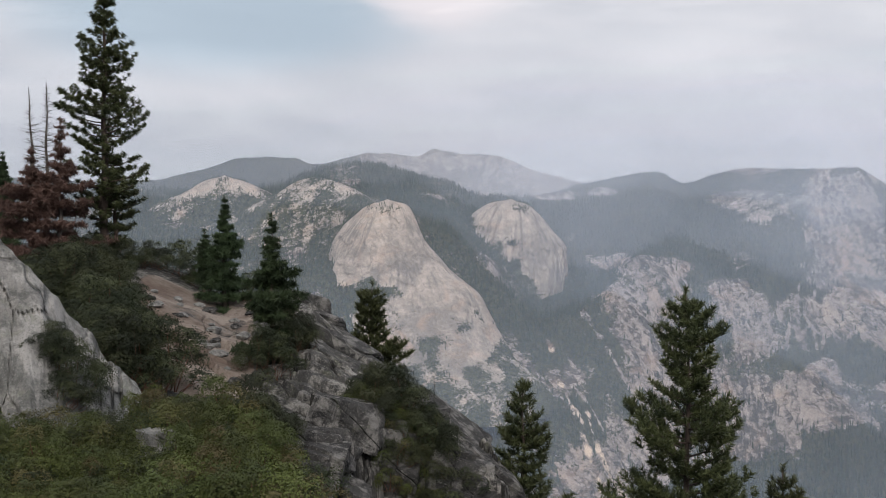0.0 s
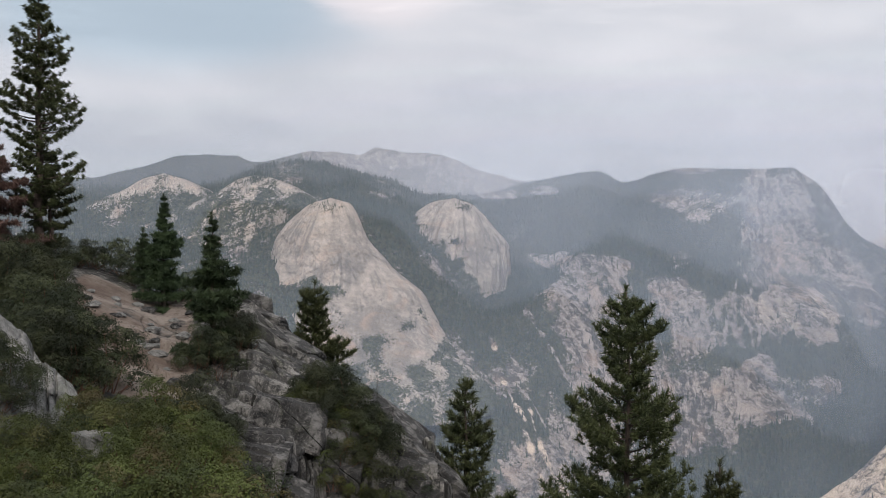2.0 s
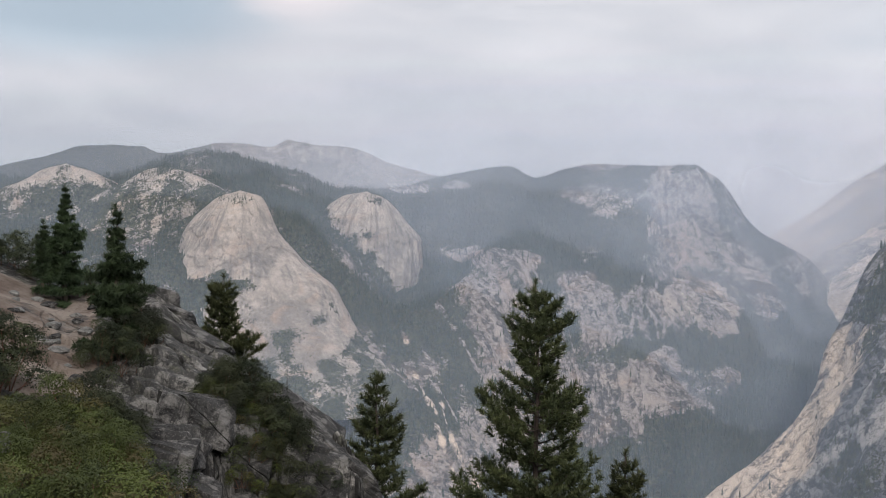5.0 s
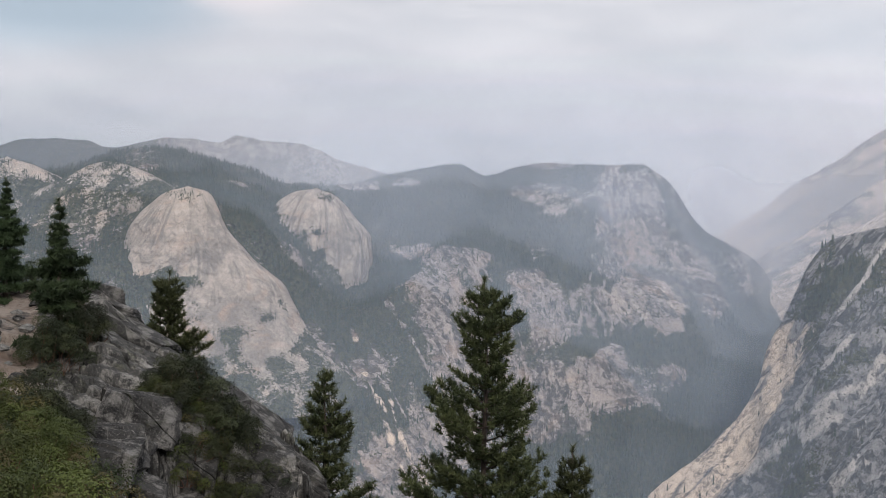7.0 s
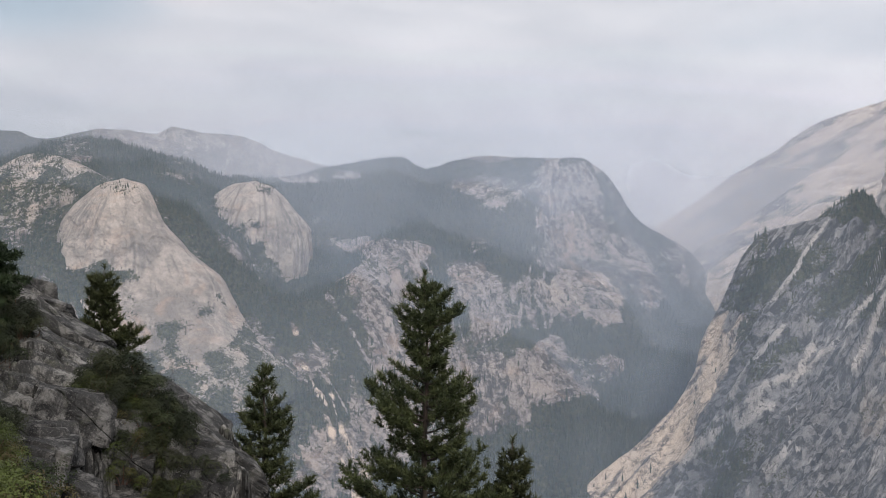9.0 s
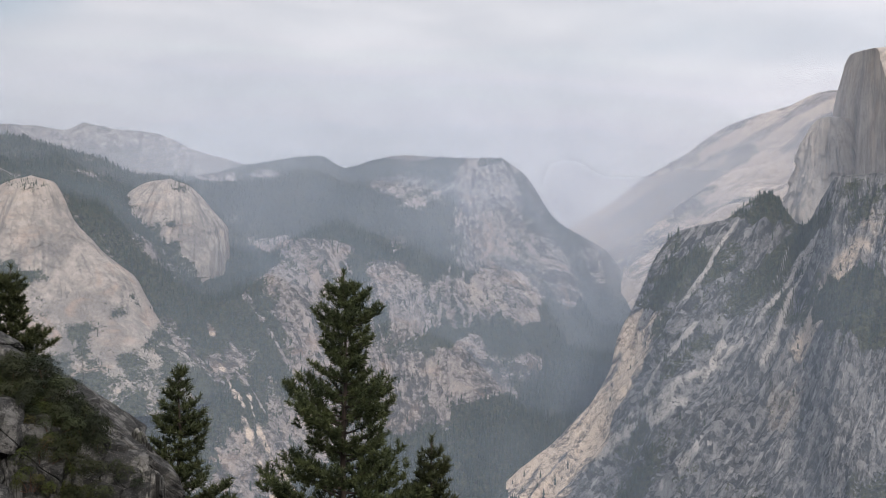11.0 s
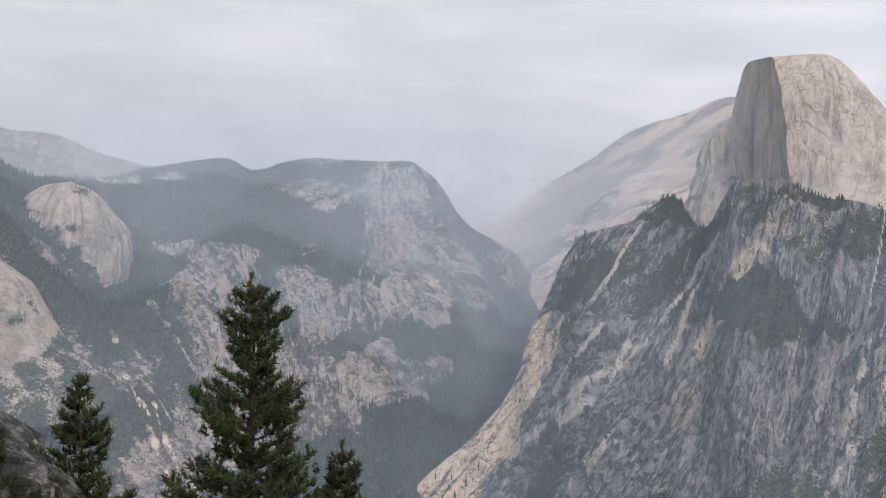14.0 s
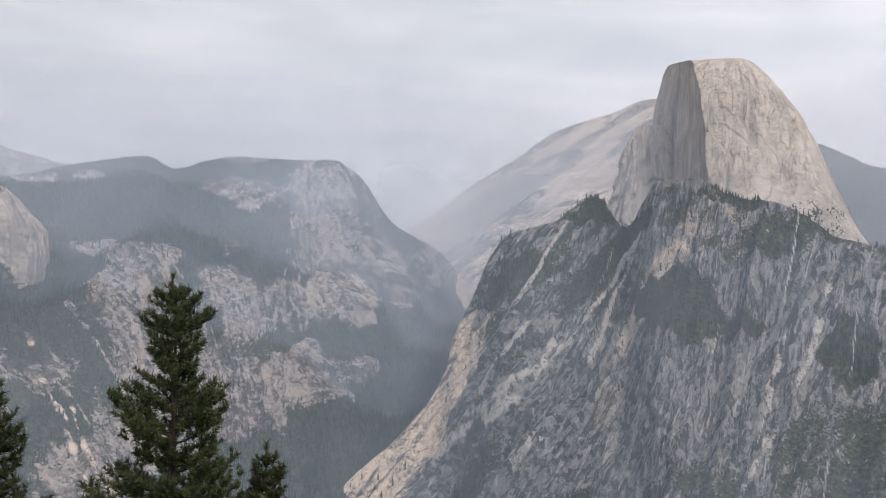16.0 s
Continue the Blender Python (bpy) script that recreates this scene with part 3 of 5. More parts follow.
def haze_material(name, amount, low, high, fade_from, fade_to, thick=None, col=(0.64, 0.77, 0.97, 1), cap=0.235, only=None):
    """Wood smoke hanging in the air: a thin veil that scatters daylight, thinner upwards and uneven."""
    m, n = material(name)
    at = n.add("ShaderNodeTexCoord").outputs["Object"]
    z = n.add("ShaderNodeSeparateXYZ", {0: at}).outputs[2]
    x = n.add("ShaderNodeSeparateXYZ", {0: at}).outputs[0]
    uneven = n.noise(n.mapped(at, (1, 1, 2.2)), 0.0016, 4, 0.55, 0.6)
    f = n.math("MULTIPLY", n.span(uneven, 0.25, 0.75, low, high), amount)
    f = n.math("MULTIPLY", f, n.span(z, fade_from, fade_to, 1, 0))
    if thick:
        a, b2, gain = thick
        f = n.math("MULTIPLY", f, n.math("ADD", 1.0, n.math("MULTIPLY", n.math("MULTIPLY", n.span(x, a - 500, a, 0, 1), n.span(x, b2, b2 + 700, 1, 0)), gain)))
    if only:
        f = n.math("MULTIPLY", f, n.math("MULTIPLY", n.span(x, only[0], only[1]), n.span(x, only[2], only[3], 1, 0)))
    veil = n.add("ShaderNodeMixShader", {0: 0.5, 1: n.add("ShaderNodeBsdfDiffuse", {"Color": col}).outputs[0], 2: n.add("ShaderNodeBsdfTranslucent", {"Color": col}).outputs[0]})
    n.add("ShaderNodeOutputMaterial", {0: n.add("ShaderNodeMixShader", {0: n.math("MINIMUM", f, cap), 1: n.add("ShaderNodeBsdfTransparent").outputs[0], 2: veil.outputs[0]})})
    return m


M_GROUND = far_rock("canyon_ground", (0.37, 0.32, 0.29), (0.080, 0.074, 0.069), tint=0.35, wall=True, seam=0.6)
M_DOME = far_rock("dome_granite", (0.50, 0.435, 0.375), (0.25, 0.222, 0.196), worn_shade=(0.13, 0.125, 0.12), seam=0.2, deep=5.0, streak=(1, 1, 0.22), turn=(0, 12, 0), weights=(0.46, 0.14, 0.12, 0.28, 0.05))
M_SPLIT = far_rock("split_dome_granite", (0.62, 0.555, 0.50), (0.40, 0.365, 0.335), worn_shade=(0.17, 0.182, 0.205), seam=0.10, deep=5.0, tint=0.25, streak=(1, 1, 0.10), weights=(0.36, 0.14, 0.26, 0.24, 0.05))
M_WOODS = foliage("far_conifer", (0.020, 0.030, 0.022), (0.055, 0.070, 0.042))
M_LEDGE = near_rock("ledge_granite", (0.215, 0.212, 0.204), (0.028, 0.029, 0.030), trail=True, seam=0.5, dirt=0.92)
M_BLOCK = near_rock("block_granite", (0.185, 0.183, 0.177), (0.024, 0.025, 0.026), seam=0.5, dirt=0.92)
M_PALE = near_rock("pale_granite", (0.34, 0.337, 0.325), (0.17, 0.175, 0.168), (0.19, 0.20, 0.17), seam=0.3, dirt=0.35)
M_NEEDLE = foliage("pine_needle", (0.024, 0.036, 0.016), (0.098, 0.112, 0.046))
M_FIR = foliage("fir_needle", (0.018, 0.032, 0.016), (0.050, 0.075, 0.032))
M_DEAD = foliage("dead_needle", (0.085, 0.055, 0.046), (0.225, 0.145, 0.115))
M_LEAF = foliage("manzanita_leaf", (0.016, 0.025, 0.008), (0.084, 0.104, 0.026), (0.10, 0.072, 0.034), True)
M_DARKLEAF = foliage("oak_leaf", (0.013, 0.020, 0.009), (0.052, 0.062, 0.027), None, True)
M_BARK = wood("pine_bark", (0.022, 0.017, 0.014), (0.075, 0.055, 0.044))
M_STEM = wood("red_stem", (0.06, 0.03, 0.02), (0.16, 0.075, 0.05))
M_GREYWOOD = wood("dead_wood", (0.045, 0.04, 0.036), (0.14, 0.125, 0.112))


# ---- meshes ----
def mesh_from(name, verts, faces, mat, smooth_shade=True):
    """A mesh out of arrays; faces an (n, 3) or (n, 4) array."""
    me = bpy.data.meshes.new(name)
    v, f = np.asarray(verts, np.float32), np.asarray(faces, np.int32)
    k = f.shape[1]
    me.vertices.add(len(v))
    me.vertices.foreach_set("co", v.ravel())
    me.loops.add(f.size)
    me.loops.foreach_set("vertex_index", f.ravel())
    me.polygons.add(len(f))
    me.polygons.foreach_set("loop_start", np.arange(len(f), dtype=np.int32) * k)
    me.update(calc_edges=True)
    me.polygons.foreach_set("use_smooth", np.full(len(f), smooth_shade))
    me.materials.append(mat)
    me.validate()
    return me


def grid_faces(rows, cols, wrap=False):
    i, j = np.meshgrid(np.arange(rows - 1), np.arange(cols if wrap else cols - 1), indexing="ij")
    j2 = (j + 1) % cols
    return np.stack([i * cols + j, i * cols + j2, (i + 1) * cols + j2, (i + 1) * cols + j], -1).reshape(-1, 4)


def part(name, data, parent, label=""):
    ob = new(name, data)
    ob.parent = parent
    return tagged(ob, label)


# ---- the ground across the canyon ----
def build_canyon():
    b = np.concatenate([np.arange(-27, 57, 0.08), np.arange(57, 332, 2.5)])
    r = np.concatenate([[1, 60, 150, 270, 400, 700, 1000, 1300, 1550], np.arange(1700, 2500, 11), np.arange(2500, 4300, 5.8), np.arange(4300, 4960, 11)])
    B, Rr = np.meshgrid(b, r)
    h, cov, on_wall, pale, chute, p, q = canyon(B, Rr)
    x, y = Rr * np.sin(np.radians(B)), Rr * np.cos(np.radians(B))
    me = mesh_from("ground", np.stack([x, y, h], -1).reshape(-1, 3), grid_faces(len(r), len(b), True)[:, ::-1], M_GROUND)
    me.attributes.new("cover", "FLOAT", "POINT").data.foreach_set("value", cov.ravel().astype(np.float32))
    for key, value in (("wall", on_wall), ("pale", pale), ("chute", chute)):
        me.attributes.new(key, "FLOAT", "POINT").data.foreach_set("value", value.ravel().astype(np.float32))
    me.attributes.new("lie", "FLOAT_VECTOR", "POINT").data.foreach_set("vector", np.stack([p, q, 0 * p], -1).ravel().astype(np.float32))
    return tagged(new("ground", me), "grey granite canyon with forested floor under smoke haze", "canyon", kind="structure")


def build_dome(name, b, r, top, tables, mat, label, rows=210, cols=320, deep=620, face=None, seed=1, relief=7.0):
    """A granite dome: its half widths by drop below the top, to the left, right, front and back as seen from the lookout.
    face: plan line (u0, v0, u1, v1) along which the dome is split sheer."""
    drops = deep * np.linspace(0, 1, rows) ** 1.7
    phi = np.linspace(0, 2 * math.pi, cols, endpoint=False)
    D, P = np.meshgrid(drops, phi, indexing="ij")
    cu, cv = np.cos(P), np.sin(P)                      # u right, v away
    side = np.where(cu >= 0, curve(D, *tables["right"]), curve(D, *tables["left"]))
    depth = np.where(cv >= 0, curve(D, *tables["back"]), curve(D, *tables["front"]))
    e = tables.get("power", 2.3)
    rad = (np.abs(cu / np.maximum(side, 1e-3)) ** e + np.abs(cv / np.maximum(depth, 1e-3)) ** e) ** (-1 / e)
    arc = P * 240
    rad = rad * (1 + 0.035 * fbm(arc / 160 + 3 * seed, D / 330, 4, seed)) + smooth(D, 8, 90) * relief * ridged(arc / 55, D / 190, 4, seed + 7) * 0.6
    rad = rad + smooth(D, 30, 120) * relief * 0.35 * (smooth(fbm(arc / 110 + D / 400, D / 75, 3, seed + 11), 0.08, 0.16) - smooth(fbm(arc / 70 - D / 300, D / 110, 3, seed + 13), 0.15, 0.22))
    # shells that peel off in curved steps
    peel = D + 70 * fbm(arc / 120, D / 240, 3, seed + 21) + 26 * np.abs(fbm(arc / 45, D / 90, 3, seed + 22))
    span = 62.0
    q = peel / span - np.floor(peel / span)
    strong = smooth(fbm(arc / 90 + np.floor(peel / span) * 3.7, D / 400, 2, seed + 23), -0.02, 0.20)
    rad = rad + relief * 0.7 * strong * smooth(D, 25, 90) * (q - smooth(q, 0.95, 1.0))
    joint = np.abs(fbm(arc / 75 + D / 150, D / 420, 4, seed + 41))
    joint = smooth(joint, 0.022, 0.004) * smooth(fbm(arc / 60, D / 110, 2, seed + 42), -0.05, 0.15) * smooth(D, 20, 60)
    rad = rad - relief * 0.5 * joint
    rad = np.maximum(rad, 0.01)
    wear_shade = smooth(fbm(arc / 9 + D / 60, D / 130, 4, seed + 31), 0.02, 0.30) * smooth(fbm(arc / 100, D / 120, 3, seed + 32), -0.15, 0.2) * 0.55
    wear_shade = np.maximum(wear_shade, 0.75 * joint)
    wear_shade = np.maximum(wear_shade, 0.42 * strong * smooth(D, 25, 90) * smooth(q, 0.955, 0.985) * smooth(fbm(arc / 30, D / 60, 2, seed + 33), -0.15, 0.05))
    u, v = rad * cu, rad * cv
    z = top - D + tables.get("tilt", 0) * np.maximum(v, 0) * (1 - smooth(D, 0, 250)) + 3.0 * fbm(u / 40, v / 40, 3, seed + 9) * smooth(D, 0, 40)
    if face:
        u0, v0, u1, v1 = face
        lim = u0 + (u1 - u0) * (v - v0) / (v1 - v0)
        back = np.clip((v - v0) / (v1 - v0), 0, 1)
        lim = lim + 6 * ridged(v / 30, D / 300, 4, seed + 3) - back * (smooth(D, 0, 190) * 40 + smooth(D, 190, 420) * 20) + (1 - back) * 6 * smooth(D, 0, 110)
        # the sheer face is painted bluer and darker for its shade, with stain streaks
        wear_shade = np.maximum(wear_shade * 0.7, smooth(u, lim + 10, lim - 2) * (0.10 + 0.75 * fbm(v / 14, D / 160, 4, seed + 34)))
        u = np.maximum(u, lim)
    c = spot(b, r)
    right, away = spot(b + 90, 1), spot(b, 1)
    xyz = np.stack([right.x * u + away.x * v, right.y * u + away.y * v, z - top], -1)
    me = mesh_from(name, xyz.reshape(-1, 3), grid_faces(rows, cols, True), mat)
    n1 = fbm(xyz[..., 0] / 45, xyz[..., 1] / 45, 3, seed + 5)
    cov = tables.get("cover", lambda d, q, w: 0 * d + 0.10)(D, u, v) + 0.30 * n1
    me.attributes.new("cover", "FLOAT", "POINT").data.foreach_set("value", np.clip(cov, 0, 1).ravel().astype(np.float32))
    me.attributes.new("wear_shade", "FLOAT", "POINT").data.foreach_set("value", np.clip(wear_shade, 0, 1).ravel().astype(np.float32))
    keep = (cov > 0.36) & (xyz[..., 2] > 40 - deep)
    DOME_WOODS.append(np.concatenate([xyz[keep] + np.array([c.x, c.y, top]), cov[keep][:, None]], 1))
    ob = new(name, me)
    ob.location = (c.x, c.y, top)
    return tagged(ob, label, "mountain")


DOME_WOODS = []
ground = build_canyon()
DOME_A = dict(
    left=((0, 20, 52, 120, 210, 260, 330, 620), (0, 58, 100, 160, 196, 215, 235, 330)),
    right=((0, 21, 60, 120, 210, 300, 390, 460, 620), (0, 62, 84, 105, 183, 285, 340, 400, 560)),
    front=((0, 30, 100, 200, 350, 460, 620), (0, 70, 120, 170, 260, 370, 560)),
    back=((0, 30, 150, 620), (0, 90, 220, 320)),
    cover=lambda d, u, v: 0.06 + 0.27 * np.exp(-((d - 38) / 30) ** 2) * (u > -60) + 0.85 * np.exp(-((d - 290 + 30 * fbm(u / 60, d / 60, 2, 4)) / 30) ** 2) * smooth(u, 70, -20) + 0.55 * smooth(d + 150 * fbm(u / 90 + d / 120, d / 90, 3, 3), 350, 520))
build_dome("granite_dome", -3.3, 3000, rise(3000, 3.2), DOME_A, M_DOME, "pale bare granite dome with a long curved skirt", seed=2)
DOME_B = dict(
    left=((0, 15, 36, 90, 206, 620), (0, 71, 113, 172, 212, 260)),
    right=((0, 29, 95, 178, 244, 391, 620), (0, 66, 120, 185, 191, 187, 250)),
    front=((0, 20, 90, 170, 260, 390, 620), (0, 70, 125, 160, 190, 210, 300)),
    back=((0, 20, 150, 620), (0, 90, 200, 300)),
    cover=lambda d, u, v: 0.08 + 0.26 * np.exp(-((d - 44) / 45) ** 2) * (u < 60) + 0.62 * smooth(d - np.interp(u, (-160, 0, 90, 190), (90, 150, 270, 400)) + 90 * fbm(u / 50, d / 50, 4, 9), -50, 70))
build_dome("granite_dome", 4.1, 3400, rise(3400, 3.2), DOME_B, M_DOME, "rounded pale granite dome with scattered trees on its crown", seed=5)
DOME_C = dict(
    left=((0, 20, 60, 120, 340), (0, 60, 125, 250, 340)), right=((0, 20, 60, 120, 340), (0, 60, 150, 230, 260)),
    front=((0, 20, 60, 120, 340), (0, 40, 85, 125, 190)), back=((0, 20, 60, 120, 340), (0, 60, 150, 230, 260)),
    cover=lambda d, u, v: 0.38 + 0.30 * smooth(d, 40, 100))
build_dome("granite_knoll", -7.5, 3250, rise(3250, 4.55), DOME_C, M_DOME, "low white granite knoll speckled with pines", rows=90, cols=200, deep=340, seed=8)
build_dome("granite_knoll", -12.8, 3350, rise(3350, 4.5), DOME_C, M_DOME, "low white granite knoll among dark forest", rows=90, cols=200, deep=340, seed=11)
SPLIT = dict(
    left=((0, 2, 6, 14, 120, 300, 620), (0, 110, 210, 290, 340, 370, 400)),
    right=((0, 10, 33, 115, 236, 385, 539, 620), (0, 48, 84, 150, 232, 298, 366, 400)),
    front=((0, 10, 40, 150, 300, 400, 620), (0, 45, 90, 150, 200, 240, 330)),
    back=((0, 2, 5, 12, 60, 620), (0, 140, 250, 310, 340, 400)), power=3.6, tilt=0.15,
    cover=lambda d, u, v: 0.03 + 0.27 * smooth(d, 400, 470))
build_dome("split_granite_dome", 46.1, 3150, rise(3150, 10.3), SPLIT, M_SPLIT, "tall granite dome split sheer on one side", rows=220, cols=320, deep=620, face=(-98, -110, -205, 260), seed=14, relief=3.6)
BUTTRESS = dict(
    left=((0, 10, 60, 200, 520), (0, 26, 56, 96, 190)), right=((0, 10, 60, 200, 520), (0, 70, 110, 150, 200)),
    front=((0, 10, 60, 200, 520), (0, 30, 55, 95, 190)), back=((0, 10, 60, 200, 520), (0, 40, 60, 80, 110)), power=2.2)
build_dome("granite_buttress", 41.5, 3290, rise(3290, 6.75), BUTTRESS, M_SPLIT, "grey granite cliff shoulder below the split dome", rows=110, cols=180, deep=520, seed=17, relief=14)


# ---- far woods ----
def build_woods():
    rng = np.random.default_rng(4)
    count = 66000
    b = rng.uniform(-28, 56, count * 5)
    r = np.sqrt(rng.uniform(2350 ** 2, 4650 ** 2, count * 5))
    h, cov = canyon(b, r)[:2]
    keep = rng.uniform(0, 1, len(b)) < np.clip((cov - 0.42) * 1.9, np.where((b > 7) & (b < 26), 0.035, 0.012), 0.85)
    b, r, h = b[keep][:count], r[keep][:count], h[keep][:count]
    x, y = r * np.sin(np.radians(b)), r * np.cos(np.radians(b))
    spots = np.concatenate(DOME_WOODS)
    spots = spots[rng.uniform(0, 1, len(spots)) < np.clip((spots[:, 3] - 0.33) * 0.9, 0.03, 0.5)]
    spots = spots[rng.permutation(len(spots))[:15000]]
    jig = rng.uniform(-3, 3, (len(spots), 2))
    x, y, h = np.concatenate([x, spots[:, 0] + jig[:, 0]]), np.concatenate([y, spots[:, 1] + jig[:, 1]]), np.concatenate([h, spots[:, 2] - 1])
    n = len(x)
    tall = rng.uniform(9, 24, n) * np.where(h < -400, 1.2, 1.0) * np.where(np.hypot(x, y) > 3880, 0.5, 1.0) * np.where(np.arange(n) >= len(b), 0.6, 1.0)
    wide = tall * rng.uniform(0.13, 0.2, n)
    ang = np.arange(4) * math.pi / 2
    turn = rng.uniform(0, math.pi, n)
    rings = []
    for frac, w in ((0.0, 1.0), (0.42, 0.75)):
        rings.append(np.stack([x[:, None] + wide[:, None] * w * np.cos(ang + turn[:, None] + frac), y[:, None] + wide[:, None] * w * np.sin(ang + turn[:, None] + frac), (h - 2 + tall * frac)[:, None] + 0 * ang], -1))
    tips = [np.stack([x, y, h - 2 + tall * 0.62], -1)[:, None], np.stack([x, y, h - 2 + tall], -1)[:, None]]
    v = np.concatenate([rings[0], tips[0], rings[1], tips[1]], 1)
    f = np.array([(k, (k + 1) % 4, 4) for k in range(4)] + [(5 + k, 5 + (k + 1) % 4, 9) for k in range(4)])
    faces = (f[None] + (np.arange(n) * 10)[:, None, None]).reshape(-1, 3)
    ob = new("forest", mesh_from("forest", v.reshape(-1, 3), faces, M_WOODS, False))
    return tagged(ob, "dark conifer forest on canyon slopes and floor", "forest", kind="stuff")


build_woods()


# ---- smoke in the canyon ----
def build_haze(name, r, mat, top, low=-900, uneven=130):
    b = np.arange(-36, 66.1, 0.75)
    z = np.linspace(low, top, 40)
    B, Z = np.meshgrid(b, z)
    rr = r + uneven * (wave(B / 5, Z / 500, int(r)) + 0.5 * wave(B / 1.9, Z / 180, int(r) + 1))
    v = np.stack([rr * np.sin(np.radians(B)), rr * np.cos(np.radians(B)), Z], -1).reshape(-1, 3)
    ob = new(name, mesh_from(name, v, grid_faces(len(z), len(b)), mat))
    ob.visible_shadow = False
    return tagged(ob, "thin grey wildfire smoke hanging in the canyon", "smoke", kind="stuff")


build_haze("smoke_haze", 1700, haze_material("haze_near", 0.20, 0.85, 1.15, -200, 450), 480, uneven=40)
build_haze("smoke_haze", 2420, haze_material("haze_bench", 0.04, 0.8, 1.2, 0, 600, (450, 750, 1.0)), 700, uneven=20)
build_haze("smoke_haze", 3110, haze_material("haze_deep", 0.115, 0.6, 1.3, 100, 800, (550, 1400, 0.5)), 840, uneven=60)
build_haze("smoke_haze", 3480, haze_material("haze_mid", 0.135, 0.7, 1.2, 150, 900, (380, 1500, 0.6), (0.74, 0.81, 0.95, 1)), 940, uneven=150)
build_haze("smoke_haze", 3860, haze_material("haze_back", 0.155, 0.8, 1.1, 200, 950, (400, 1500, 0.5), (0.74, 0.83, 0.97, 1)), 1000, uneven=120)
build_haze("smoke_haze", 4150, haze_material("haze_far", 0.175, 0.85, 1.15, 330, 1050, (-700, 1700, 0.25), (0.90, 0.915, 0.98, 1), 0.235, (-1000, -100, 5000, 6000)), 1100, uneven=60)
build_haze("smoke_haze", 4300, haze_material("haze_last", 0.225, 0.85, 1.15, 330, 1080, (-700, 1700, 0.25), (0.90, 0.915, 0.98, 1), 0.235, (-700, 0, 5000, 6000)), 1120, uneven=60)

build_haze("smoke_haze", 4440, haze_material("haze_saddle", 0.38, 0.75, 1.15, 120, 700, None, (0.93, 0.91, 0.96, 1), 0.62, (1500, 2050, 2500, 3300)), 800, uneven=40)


# ---- the ledge of the lookout ----
LEDGE_B = (-180, -60, -24.7, -19.6, -16.8, -12.5, -8.5, -7.0, -3.8, -1.5, 1.5, 3.6, 5.5, 8, 14, 60, 180)
LEDGE = dict(
    low_r=(12, 12, 14, 15, 16, 18, 22, 24.5, 28, 28.6, 28.4, 27.5, 18, 9, 9, 9, 12),
    low_z=(-1, -2, -2.4, -2.7, -3.0, -3.6, -4.9, -6.0, -7.0, -7.4, -7.8, -8.0, -7.5, -4, -4, -4, -1),
    mid_r=(20, 22, 24, 26, 28, 28, 26.5, 27.6, 30.4, 30.8, 30.4, 29, 20, 10, 10, 10, 20),
    mid_z=(-1, -1, -1.7, -1.8, -2.2, -2.9, -3.5, -3.6, -3.7, -4.3, -5.2, -5.9, -8, -6, -6, -6, -1),
    top_r=(60, 55, 50, 46, 50, 46, 43, 42, 38, 36, 32.5, 31, 23, 13, 13, 13, 60),
    top_z=(2, 1.5, 0.9, 1.0, 1.5, -0.4, -0.4, -1.5, -3.3, -3.8, -4.9, -5.7, -9.5, -9, -9, -9, 2),
    rim_r=(70, 65, 56, 52, 56, 52, 48, 48, 46, 44, 42, 42, 42, 42, 42, 42, 70),
    rim_z=(-10, -10, -8, -8, -7, -9, -10, -9, -11, -13, -16, -18, -20, -24, -25, -25, -10),
)


def ledge(x, y, marks=None):
    """Height of the lookout's ledge over the plan."""
    x, y = np.asarray(x, float), np.asarray(y, float)
    r, b = np.hypot(x, y), np.degrees(np.arctan2(x, y))
    b = b + 0.9 * fbm(x / 5, y / 5, 3, 91) * smooth(r, 8, 20)
    c = {k: np.interp(b, LEDGE_B, v) for k, v in LEDGE.items()}
    o = np.zeros_like(r)
    z = along(r, [o, o + 3, c["low_r"], c["mid_r"], c["top_r"], c["rim_r"], c["rim_r"] + 40], [o, o - 0.1, c["low_z"], c["mid_z"], c["top_z"], c["rim_z"], c["rim_z"] - 55])
    bare = np.maximum(smooth(b, -12, -7) * smooth(r, 15, 20), 0.35 * smooth(b, -19, -17.5) * smooth(r, 29, 31) * smooth(r, 40, 35))
    # blocks broken along slanting joints
    jig = 0.25 * fbm(x / 3, y / 3, 3, 95)
    run, across = 0.583 * x - 0.81 * y, 0.81 * x + 0.583 * y + 1.0 * z
    big, gap = cells(run / 5.6 + jig, across / 1.5 + jig, 11)
    small, gap2 = cells(run / 1.9 + jig, across / 0.6 + jig, 21)
    z = z + bare * (0.60 * big - 0.85 * smooth(gap, 0.14, 0.02) + 0.24 * small - 0.20 * smooth(gap2, 0.12, 0.02))
    if marks is not None:
        marks["crack"] = bare * np.maximum(smooth(gap, 0.16, 0.03), 0.8 * smooth(gap2, 0.14, 0.03))
        marks["tone"] = 0.5 + bare * (0.32 * big + 0.24 * small)
    z = z + (0.10 + 0.10 * bare) * fbm(x / 1.6, y / 1.6, 5, 93, 0.62) * smooth(r, 3, 10)
    return z


def on_ledge(b, r):
    p = spot(b, r)
    p.z = float(ledge(p.x, p.y))
    return p


